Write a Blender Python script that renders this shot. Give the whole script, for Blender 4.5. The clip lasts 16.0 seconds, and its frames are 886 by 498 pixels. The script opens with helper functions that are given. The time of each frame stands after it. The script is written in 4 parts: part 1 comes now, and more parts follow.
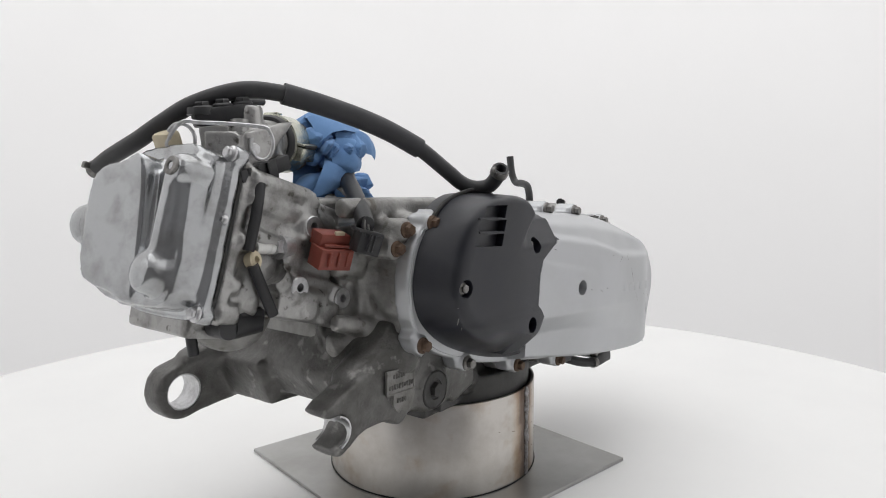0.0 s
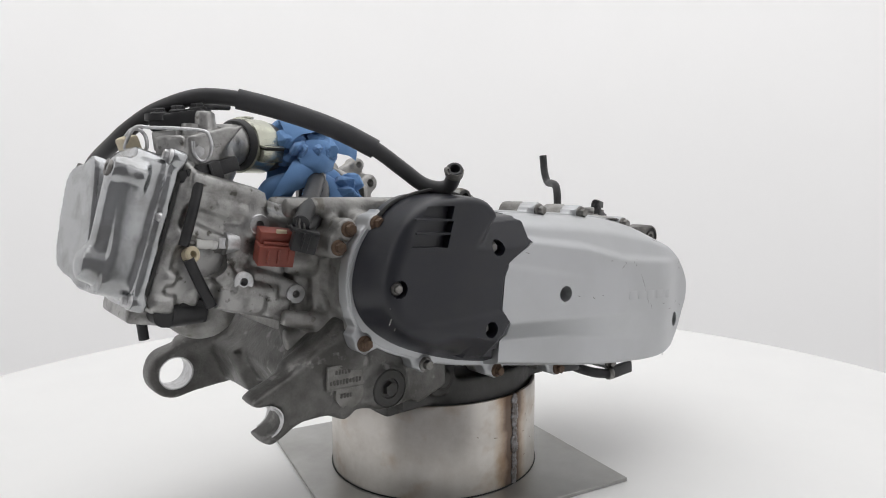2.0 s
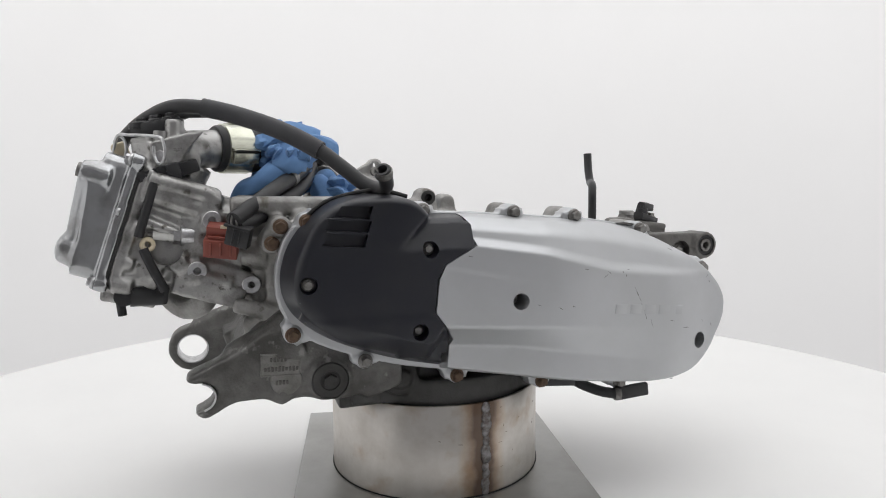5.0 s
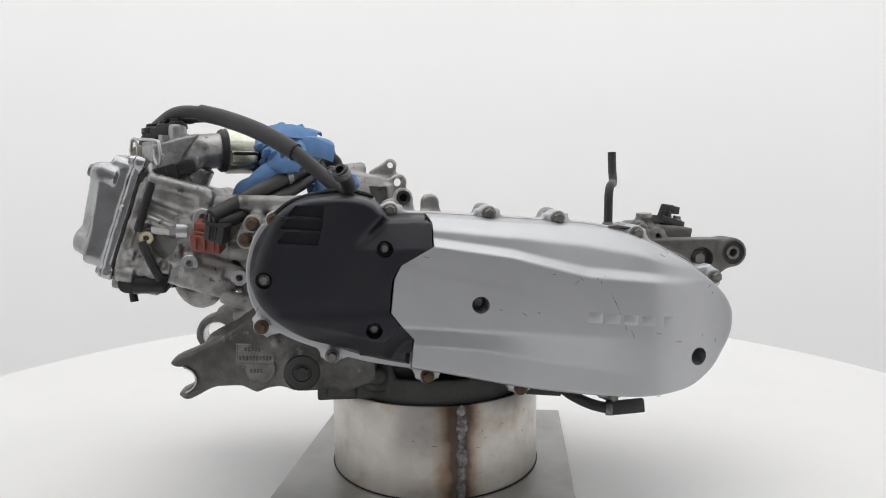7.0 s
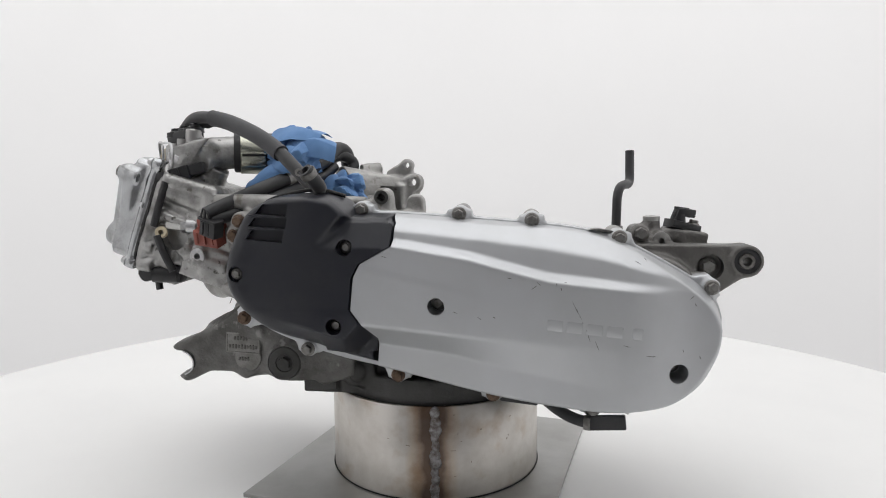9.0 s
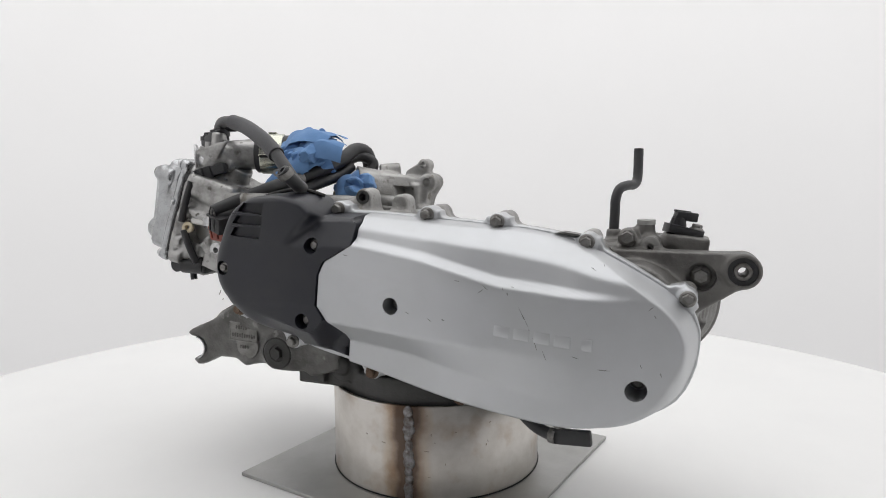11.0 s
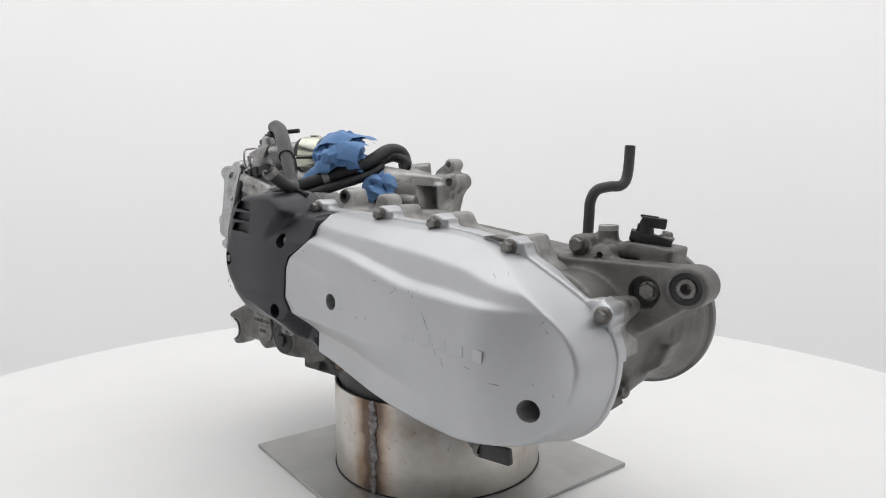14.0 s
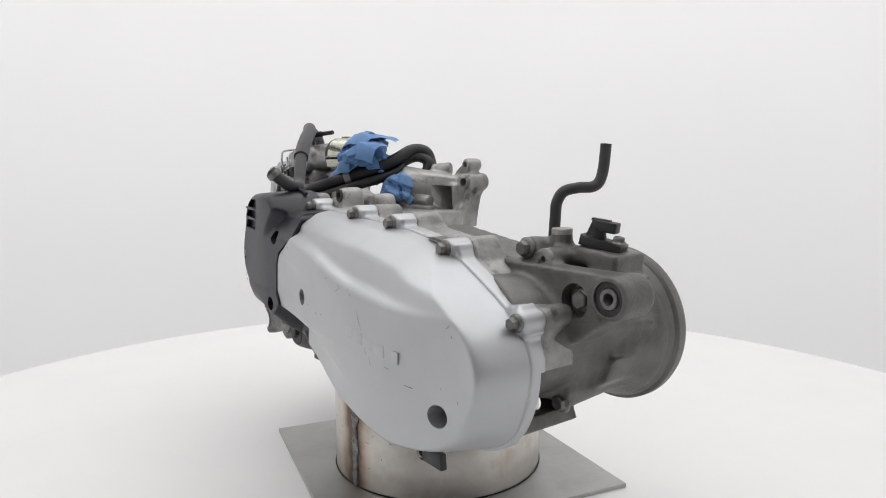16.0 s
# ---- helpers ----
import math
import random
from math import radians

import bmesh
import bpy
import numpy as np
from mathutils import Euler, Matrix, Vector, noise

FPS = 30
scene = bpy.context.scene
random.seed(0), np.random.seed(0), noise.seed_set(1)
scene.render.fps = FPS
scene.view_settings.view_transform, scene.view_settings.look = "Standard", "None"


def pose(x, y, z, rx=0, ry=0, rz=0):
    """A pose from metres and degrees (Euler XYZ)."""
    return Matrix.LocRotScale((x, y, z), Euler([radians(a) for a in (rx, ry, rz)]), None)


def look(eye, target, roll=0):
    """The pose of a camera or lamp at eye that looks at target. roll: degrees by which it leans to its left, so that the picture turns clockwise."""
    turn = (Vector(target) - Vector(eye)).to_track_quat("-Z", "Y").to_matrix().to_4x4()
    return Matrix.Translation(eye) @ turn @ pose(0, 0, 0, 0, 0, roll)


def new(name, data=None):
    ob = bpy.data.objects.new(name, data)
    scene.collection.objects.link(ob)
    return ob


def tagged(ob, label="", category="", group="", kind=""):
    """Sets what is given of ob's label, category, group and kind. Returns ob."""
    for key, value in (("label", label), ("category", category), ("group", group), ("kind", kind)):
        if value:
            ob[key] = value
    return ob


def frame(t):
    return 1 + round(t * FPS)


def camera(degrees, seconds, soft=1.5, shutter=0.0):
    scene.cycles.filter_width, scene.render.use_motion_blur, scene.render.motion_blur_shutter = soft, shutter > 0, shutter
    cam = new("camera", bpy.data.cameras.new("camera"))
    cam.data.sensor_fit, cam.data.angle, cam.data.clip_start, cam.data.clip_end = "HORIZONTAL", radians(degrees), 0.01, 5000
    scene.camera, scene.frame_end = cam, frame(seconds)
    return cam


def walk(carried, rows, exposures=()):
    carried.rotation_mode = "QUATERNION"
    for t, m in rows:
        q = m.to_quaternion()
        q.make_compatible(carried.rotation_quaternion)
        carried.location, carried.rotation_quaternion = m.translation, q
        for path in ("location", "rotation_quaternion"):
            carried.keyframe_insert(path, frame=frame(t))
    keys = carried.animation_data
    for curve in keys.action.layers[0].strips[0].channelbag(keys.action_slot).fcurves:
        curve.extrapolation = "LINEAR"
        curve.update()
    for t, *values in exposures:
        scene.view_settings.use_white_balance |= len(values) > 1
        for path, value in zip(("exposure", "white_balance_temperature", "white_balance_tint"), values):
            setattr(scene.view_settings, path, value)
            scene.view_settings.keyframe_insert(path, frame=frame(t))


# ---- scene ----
# The camera stands still; the turntable turns the engine on its stand.
cam = camera(68.52, 16.0, soft=1.05)
EYE = Vector((0.0, -0.6846, 0.3063))
_p, _y = radians(6.42), radians(0.90)
STILL = look(EYE, EYE + Vector((math.sin(_y) * math.cos(_p), math.cos(_y) * math.cos(_p), -math.sin(_p))), -0.42)
walk(cam, [(0.0, STILL), (16.0, STILL)])

TURN = 6.6865            # degrees of turn a second
SQUARE = 6.5             # the time at which the table stands at zero
ENGINE_YAW = 8.87        # the engine stands askew on its stand
PLATE_YAW = -3.6

# ---- light ----
world = bpy.data.worlds.new("world")
scene.world = world
world.use_nodes = True
world.node_tree.nodes["Background"].inputs[0].default_value = (0.9, 0.92, 0.95, 1)
world.node_tree.nodes["Background"].inputs[1].default_value = 0.12


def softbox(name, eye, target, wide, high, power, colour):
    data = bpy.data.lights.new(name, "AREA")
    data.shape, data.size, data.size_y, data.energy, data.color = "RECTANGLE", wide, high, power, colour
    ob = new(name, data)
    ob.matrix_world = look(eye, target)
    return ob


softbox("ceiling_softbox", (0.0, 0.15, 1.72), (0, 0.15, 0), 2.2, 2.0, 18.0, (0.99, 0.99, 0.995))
# two unseen side lamps, added to fill in the engine's front
softbox("side_fill_lamp", (-1.45, -0.9, 1.1), (0, 0.1, 0.2), 0.9, 1.0, 2.4, (1.0, 0.98, 0.98))
softbox("side_fill_lamp", (1.45, -0.9, 1.1), (0, 0.1, 0.2), 0.9, 1.0, 2.2, (0.99, 0.99, 1.0))
scene.view_settings.exposure = -0.17


# ---- materials ----
def shader(name, base, rough=0.5, metal=0.0, second=None, spots=0.5, scale=60.0, fine=600.0, bump=0.15, bump_scale=None,
           rough_var=0.12, coat=0.0, detail=6.0, contrast=(0.4, 0.65), speck=None):
    """A surface with two colours mixed by broad noise, fine grain in roughness, and relief."""
    m = bpy.data.materials.new(name)
    m.use_nodes = True
    nt = m.node_tree
    b = nt.nodes["Principled BSDF"]
    n, l = nt.nodes.new, nt.links.new
    tc = n("ShaderNodeTexCoord")
    big = n("ShaderNodeTexNoise")
    big.inputs["Scale"].default_value, big.inputs["Detail"].default_value = scale, detail
    big.inputs["Roughness"].default_value = 0.62
    l(tc.outputs["Object"], big.inputs["Vector"])
    ramp = n("ShaderNodeValToRGB")
    ramp.color_ramp.elements[0].position, ramp.color_ramp.elements[1].position = contrast
    l(big.outputs["Fac"], ramp.inputs[0])
    mix = n("ShaderNodeMix")
    mix.data_type = "RGBA"
    mix.inputs[6].default_value = (*base, 1)
    mix.inputs[7].default_value = (*(second or [c * 0.8 for c in base]), 1)
    fac = n("ShaderNodeMath")
    fac.operation = "MULTIPLY"
    fac.inputs[1].default_value = spots
    l(ramp.outputs[0], fac.inputs[0])
    l(fac.outputs[0], mix.inputs[0])
    colour = mix.outputs[2]
    small = n("ShaderNodeTexNoise")
    small.inputs["Scale"].default_value, small.inputs["Detail"].default_value = fine, 4
    l(tc.outputs["Object"], small.inputs["Vector"])
    if speck:
        s_ramp = n("ShaderNodeValToRGB")
        s_ramp.color_ramp.elements[0].position, s_ramp.color_ramp.elements[1].position = 0.62, 0.70
        s_noise = n("ShaderNodeTexNoise")
        s_noise.inputs["Scale"].default_value, s_noise.inputs["Detail"].default_value = scale * 2.7, 8
        l(tc.outputs["Object"], s_noise.inputs["Vector"])
        l(s_noise.outputs["Fac"], s_ramp.inputs[0])
        mix2 = n("ShaderNodeMix")
        mix2.data_type = "RGBA"
        l(s_ramp.outputs[0], mix2.inputs[0])
        l(colour, mix2.inputs[6])
        mix2.inputs[7].default_value = (*speck, 1)
        colour = mix2.outputs[2]
    l(colour, b.inputs["Base Color"])
    rr = n("ShaderNodeMapRange")
    rr.inputs["To Min"].default_value, rr.inputs["To Max"].default_value = max(0.03, rough - rough_var), min(1, rough + rough_var)
    avg = n("ShaderNodeMath")
    avg.operation = "MULTIPLY_ADD"
    avg.inputs[1].default_value = 0.5
    half = n("ShaderNodeMath")
    half.operation = "MULTIPLY"
    half.inputs[1].default_value = 0.5
    l(small.outputs["Fac"], half.inputs[0])
    l(big.outputs["Fac"], avg.inputs[0])
    l(half.outputs[0], avg.inputs[2])
    l(avg.outputs[0], rr.inputs["Value"])
    l(rr.outputs[0], b.inputs["Roughness"])
    b.inputs["Metallic"].default_value = metal
    b.inputs["Coat Weight"].default_value = coat
    b.inputs["Coat Roughness"].default_value = 0.15
    if bump:
        bp = n("ShaderNodeBump")
        bp.inputs["Strength"].default_value, bp.inputs["Distance"].default_value = bump, 0.0006
        grain = small
        if bump_scale:
            grain = n("ShaderNodeTexNoise")
            grain.inputs["Scale"].default_value, grain.inputs["Detail"].default_value = bump_scale, 5
            l(tc.outputs["Object"], grain.inputs["Vector"])
        l(grain.outputs["Fac"], bp.inputs["Height"])
        l(bp.outputs[0], b.inputs["Normal"])
    return m


SILVER = shader("silver_lacquer", (0.52, 0.53, 0.545), 0.43, 0.65, (0.46, 0.47, 0.475), 0.6, 11, 1400, 0.05, rough_var=0.09, coat=0.15)
BLACK = shader("black_plastic", (0.010, 0.011, 0.0175), 0.38, 0.0, (0.018, 0.0185, 0.022), 0.6, 30, 2200, 0.10, rough_var=0.06)
CAST = shader("stained_cast_alloy", (0.42, 0.415, 0.402), 0.45, 0.6, (0.165, 0.16, 0.15), 0.85, 24, 900, 0.9, 380, contrast=(0.36, 0.64), speck=(0.15, 0.138, 0.12))
CAST_DARK = shader("dark_and_shaded_cast_alloy", (0.065, 0.064, 0.062), 0.55, 0.4, (0.035, 0.034, 0.032), 0.85, 24, 900, 0.5, 420)
GEAR = shader("grey_gearcase_alloy", (0.175, 0.17, 0.161), 0.46, 0.5, (0.088, 0.084, 0.079), 0.8, 26, 900, 0.8, 420, contrast=(0.38, 0.66))
OILY = shader("oil_darkened_alloy", (0.175, 0.172, 0.166), 0.43, 0.55, (0.065, 0.063, 0.058), 0.85, 28, 900, 1.0, 360, contrast=(0.36, 0.62), speck=(0.26, 0.255, 0.245))
CLEAN = shader("clean_cast_alloy", (0.40, 0.396, 0.388), 0.37, 0.8, (0.15, 0.146, 0.138), 0.85, 42, 900, 0.5, 460, contrast=(0.46, 0.66), speck=(0.11, 0.105, 0.095))
POLISHED = shader("wiped_alloy", (0.45, 0.46, 0.47), 0.22, 0.95, (0.27, 0.27, 0.265), 0.8, 46, 800, 0.22, 220, rough_var=0.12, contrast=(0.45, 0.7))
RUBBER = shader("black_rubber", (0.028, 0.028, 0.030), 0.62, 0.0, (0.045, 0.045, 0.047), 0.6, 40, 1500, 0.15)
SLEEVE = shader("dark_grey_foam_sleeve", (0.036, 0.036, 0.040), 0.72, 0.0, (0.055, 0.055, 0.060), 0.6, 30, 1800, 0.25)
VINYL = shader("black_vinyl_sleeve", (0.016, 0.016, 0.018), 0.46, 0.0, (0.035, 0.035, 0.035), 0.6, 50, 900, 0.25, 160)
BOLT = shader("dull_zinc_bolt", (0.26, 0.255, 0.245), 0.45, 0.8, (0.12, 0.11, 0.10), 0.8, 160, 1500, 0.2)
BRIGHT = shader("bright_zinc_bolt", (0.62, 0.62, 0.63), 0.32, 0.9, (0.35, 0.35, 0.35), 0.6, 180, 1500, 0.15)
RUST = shader("rusty_bolt", (0.15, 0.10, 0.068), 0.62, 0.5, (0.085, 0.055, 0.04), 0.9, 220, 1500, 0.5)
BROWN = shader("red_brown_plastic", (0.27, 0.065, 0.045), 0.5, 0.0, (0.20, 0.05, 0.035), 0.6, 60, 1500, 0.1)
CREAM = shader("cream_plastic", (0.66, 0.58, 0.42), 0.5, 0.0, (0.5, 0.42, 0.28), 0.6, 90, 1500, 0.1)
WHITE = shader("white_ceramic", (0.82, 0.82, 0.80), 0.22, 0.0, (0.7, 0.69, 0.66), 0.5, 90, 1500, 0.05)
YELLOW_ZINC = shader("yellow_zinc_band", (0.60, 0.61, 0.52), 0.24, 0.9, (0.46, 0.46, 0.38), 0.7, 60, 1200, 0.1)
GASKET = shader("dark_gasket", (0.02, 0.02, 0.02), 0.7, 0.0, (0.035, 0.034, 0.03), 0.6, 90, 1500, 0.2)
STAMP = shader("pale_stamped_pad", (0.24, 0.235, 0.225), 0.5, 0.5, (0.14, 0.135, 0.125), 0.85, 60, 900, 0.8, 500)
STAMP_DARK = shader("stamped_ink_grime", (0.085, 0.083, 0.078), 0.6, 0.3, (0.16, 0.155, 0.145), 0.7, 160, 900, 0.6, 600)
SCRATCH = shader("dark_scrape", (0.17, 0.165, 0.16), 0.6, 0.3, (0.30, 0.30, 0.30), 0.5, 300, 1500, 0.2)
TABLE = shader("white_table", (0.86, 0.86, 0.85), 0.42, 0.0, (0.82, 0.82, 0.815), 0.5, 5, 400, 0.04)
WALL = shader("white_backdrop_with_glow", (0.84, 0.835, 0.83), 0.85, 0.0, (0.81, 0.805, 0.80), 0.5, 2.5, 300, 0.05)
DIM = shader("dim_studio", (0.50, 0.495, 0.505), 0.9, 0.0, (0.45, 0.45, 0.455), 0.5, 2.5, 300, 0.05)
STEEL = shader("mill_steel_plate", (0.42, 0.42, 0.41), 0.42, 0.85, (0.30, 0.295, 0.28), 0.7, 9, 700, 0.12, 250)


for _m, _k in ((WALL, 0.22),):   # glow added to backdrop and ceiling to even out their brightness
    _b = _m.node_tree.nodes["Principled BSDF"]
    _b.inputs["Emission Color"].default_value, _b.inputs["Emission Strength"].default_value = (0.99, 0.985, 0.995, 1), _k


for _m in (RUBBER, SLEEVE):      # sheen that lightens rubber and foam seen at a slant
    _b = _m.node_tree.nodes["Principled BSDF"]
    _b.inputs["Sheen Weight"].default_value, _b.inputs["Sheen Roughness"].default_value = 0.22, 0.5


def paper_material():
    m = shader("blue_paper_towel", (0.165, 0.31, 0.57), 0.9, 0.0, (0.125, 0.25, 0.48), 0.5, 40, 2600, 0.35)
    b = m.node_tree.nodes["Principled BSDF"]
    b.inputs["Specular IOR Level"].default_value = 0.15
    b.inputs["Sheen Weight"].default_value = 0.2
    return m


def pipe_material():
    """Rolled steel with brushed streaks and a brown heat tint beside the seam and at the foot."""
    m = shader("heat_tinted_steel", (0.60, 0.575, 0.54), 0.38, 0.85, (0.46, 0.43, 0.39), 0.75, 26, 900, 0.16, 300)
    nt = m.node_tree
    b = nt.nodes["Principled BSDF"]
    n, l = nt.nodes.new, nt.links.new
    tc = n("ShaderNodeTexCoord")
    sep = n("ShaderNodeSeparateXYZ")
    l(tc.outputs["Object"], sep.inputs[0])
    ang = n("ShaderNodeMath")
    ang.operation = "ARCTAN2"
    l(sep.outputs["Y"], ang.inputs[0])
    l(sep.outputs["X"], ang.inputs[1])
    dist = n("ShaderNodeMath")
    dist.operation = "SUBTRACT"
    l(ang.outputs[0], dist.inputs[0])
    dist.inputs[1].default_value = SEAM
    absd = n("ShaderNodeMath")
    absd.operation = "ABSOLUTE"
    l(dist.outputs[0], absd.inputs[0])
    wob = n("ShaderNodeTexNoise")
    wob.inputs["Scale"].default_value, wob.inputs["Detail"].default_value = 45, 6
    l(tc.outputs["Object"], wob.inputs["Vector"])
    add = n("ShaderNodeMath")
    add.operation = "MULTIPLY_ADD"
    l(wob.outputs["Fac"], add.inputs[0])
    add.inputs[1].default_value = -0.16
    l(absd.outputs[0], add.inputs[2])
    tint = n("ShaderNodeValToRGB")
    e = tint.color_ramp.elements
    e[0].position, e[0].color = 0.0, (0.27, 0.21, 0.18, 1)
    e[1].position, e[1].color = 0.16, (1, 1, 1, 1)
    mid = e.new(0.05)
    mid.color = (0.64, 0.53, 0.45, 1)
    mid2 = e.new(0.10)
    mid2.color = (0.90, 0.82, 0.74, 1)
    l(add.outputs[0], tint.inputs[0])
    mul = n("ShaderNodeMix")
    mul.data_type, mul.blend_type = "RGBA", "MULTIPLY"
    mul.inputs[0].default_value = 1
    src = b.inputs["Base Color"].links[0].from_socket
    l(src, mul.inputs[6])
    l(tint.outputs[0], mul.inputs[7])
    blot = n("ShaderNodeTexNoise")
    blot.inputs["Scale"].default_value, blot.inputs["Detail"].default_value = 34, 9
    l(tc.outputs["Object"], blot.inputs["Vector"])
    br = n("ShaderNodeValToRGB")
    br.color_ramp.elements[0].position, br.color_ramp.elements[1].position = 0.54, 0.72
    br.color_ramp.elements[0].color, br.color_ramp.elements[1].color = (1, 1, 1, 1), (0.80, 0.70, 0.61, 1)
    l(blot.outputs["Fac"], br.inputs[0])
    mul2 = n("ShaderNodeMix")
    mul2.data_type, mul2.blend_type = "RGBA", "MULTIPLY"
    mul2.inputs[0].default_value = 1
    l(mul.outputs[2], mul2.inputs[6])
    l(br.outputs[0], mul2.inputs[7])
    l(mul2.outputs[2], b.inputs["Base Color"])
    return m


SEAM = radians(-74.0)
PIPE = pipe_material()
PAPER = paper_material()


# ---- mesh tools: all lengths below are millimetres ----
def part(name, bm, material, parent=None, label="", angle=38.0):
    """Links a bmesh as one mesh object under a thing or a part."""
    if isinstance(bm, bpy.types.Mesh):
        me = bm
    else:
        bmesh.ops.scale(bm, vec=(0.001, 0.001, 0.001), verts=bm.verts)
        bmesh.ops.recalc_face_normals(bm, faces=bm.faces)
        me = bpy.data.meshes.new(name)
        bm.to_mesh(me)
        bm.free()
    if not me.materials:
        me.materials.append(material)
    me.polygons.foreach_set("use_smooth", [True] * len(me.polygons))
    me.set_sharp_from_angle(angle=radians(angle))
    ob = new(name, me)
    if parent:
        ob.parent = parent
    if label:
        tagged(ob, label)
    return ob


def baked(bm, voxel=0.0, smooth=0, cutter=None, grain=0.0):
    """A mesh from a bmesh in millimetres: fused by voxels into one casting, softened, bored by cutters, roughened."""
    bmesh.ops.scale(bm, vec=(0.001, 0.001, 0.001), verts=bm.verts)
    bmesh.ops.recalc_face_normals(bm, faces=bm.faces)
    me = bpy.data.meshes.new("mesh")
    bm.to_mesh(me)
    bm.free()
    ob = new("tmp", me)
    if voxel:
        r = ob.modifiers.new("fuse", "REMESH")
        r.mode, r.voxel_size = "VOXEL", voxel * 0.001
    if smooth:
        s = ob.modifiers.new("soft", "SMOOTH")
        s.factor, s.iterations = 0.5, smooth
    cut_ob = None
    if cutter is not None:
        bmesh.ops.scale(cutter, vec=(0.001, 0.001, 0.001), verts=cutter.verts)
        bmesh.ops.recalc_face_normals(cutter, faces=cutter.faces)
        cm = bpy.data.meshes.new("cutter")
        cutter.to_mesh(cm)
        cutter.free()
        cut_ob = new("tmp_cut", cm)
        c = ob.modifiers.new("bore", "BOOLEAN")
        c.operation, c.object, c.solver, c.use_self = "DIFFERENCE", cut_ob, "EXACT", True
    dg = bpy.context.evaluated_depsgraph_get()
    out = bpy.data.meshes.new_from_object(ob.evaluated_get(dg))
    bpy.data.objects.remove(ob)
    if cut_ob:
        bpy.data.objects.remove(cut_ob)
    if grain:
        n = len(out.vertices)
        co, no = np.empty(n * 3), np.empty(n * 3)
        out.vertices.foreach_get("co", co)
        out.vertex_normals.foreach_get("vector", no)
        co, no = co.reshape(-1, 3), no.reshape(-1, 3)
        k = np.array([noise.noise(Vector(c) * 55.0) + 0.5 * noise.noise(Vector(c) * 170.0) for c in co])
        co += no * k[:, None] * grain * 0.001
        out.vertices.foreach_set("co", co.ravel())
        out.update()
    return out


def turn_to(d):
    return Vector(d).to_track_quat("Z", "Y").to_matrix().to_4x4()


def cyl(bm, p0, p1, r0, r1=None, seg=28):
    p0, p1 = Vector(p0), Vector(p1)
    d = p1 - p0
    bmesh.ops.create_cone(bm, cap_ends=True, segments=seg, radius1=r0, radius2=r0 if r1 is None else r1, depth=d.length,
                          matrix=Matrix.Translation((p0 + p1) / 2) @ turn_to(d))
    return bm


def box(bm, c, size, rot=(0, 0, 0), bevel=0.0, seg=2):
    m = pose(*c, *rot) @ Matrix.Diagonal((*size, 1))
    r = bmesh.ops.create_cube(bm, size=1.0, matrix=m)
    if bevel:
        es = list({e for v in r["verts"] for e in v.link_edges})
        bmesh.ops.bevel(bm, geom=es, offset=bevel, segments=seg, affect="EDGES", profile=0.5)
    return bm


def ball(bm, c, r, scale=(1, 1, 1), rot=(0, 0, 0), sub=3):
    bmesh.ops.create_icosphere(bm, subdivisions=sub, radius=r, matrix=pose(*c, *rot) @ Matrix.Diagonal((*scale, 1)))
    return bm


def prism(bm, outline, y0, y1, bevel=0.0, seg=2):
    """A plate with an outline in x and z, from y0 to y1."""
    a = [bm.verts.new((x, y0, z)) for x, z in outline]
    b = [bm.verts.new((x, y1, z)) for x, z in outline]
    n = len(a)
    fs = [bm.faces.new(a), bm.faces.new(b[::-1])]
    fs += [bm.faces.new((a[i], b[i], b[(i + 1) % n], a[(i + 1) % n])) for i in range(n)]
    if bevel:
        es = list(fs[0].edges) + list(fs[1].edges)
        bmesh.ops.bevel(bm, geom=es, offset=bevel, segments=seg, affect="EDGES", profile=0.5)
    return bm


def lathe(bm, p, d, profile, seg=32):
    """Turns a profile of (radius, height) round the axis d at p."""
    m = Matrix.Translation(p) @ turn_to(d)
    rings = []
    for r, h in profile:
        rings.append([bm.verts.new(m @ Vector((max(r, 0.01) * math.cos(2 * math.pi * i / seg), max(r, 0.01) * math.sin(2 * math.pi * i / seg), h)))
                      for i in range(seg)])
    for a, b in zip(rings, rings[1:]):
        for i in range(seg):
            bm.faces.new((a[i], a[(i + 1) % seg], b[(i + 1) % seg], b[i]))
    return bm


def spline(pts, n=10, closed=False):
    """Catmull-Rom through the points."""
    pts = [Vector(p) for p in pts]
    k = len(pts)
    out = []
    for i in range(k if closed else k - 1):
        if closed:
            p = [pts[(i + j - 1) % k] for j in range(4)]
        else:
            p = [pts[min(max(i + j - 1, 0), k - 1)] for j in range(4)]
        for s in range(n):
            t = s / n
            out.append(0.5 * (2 * p[1] + (p[2] - p[0]) * t + (2 * p[0] - 5 * p[1] + 4 * p[2] - p[3]) * t * t
                              + (3 * p[1] - p[0] - 3 * p[2] + p[3]) * t ** 3))
    if not closed:
        out.append(pts[-1])
    return out


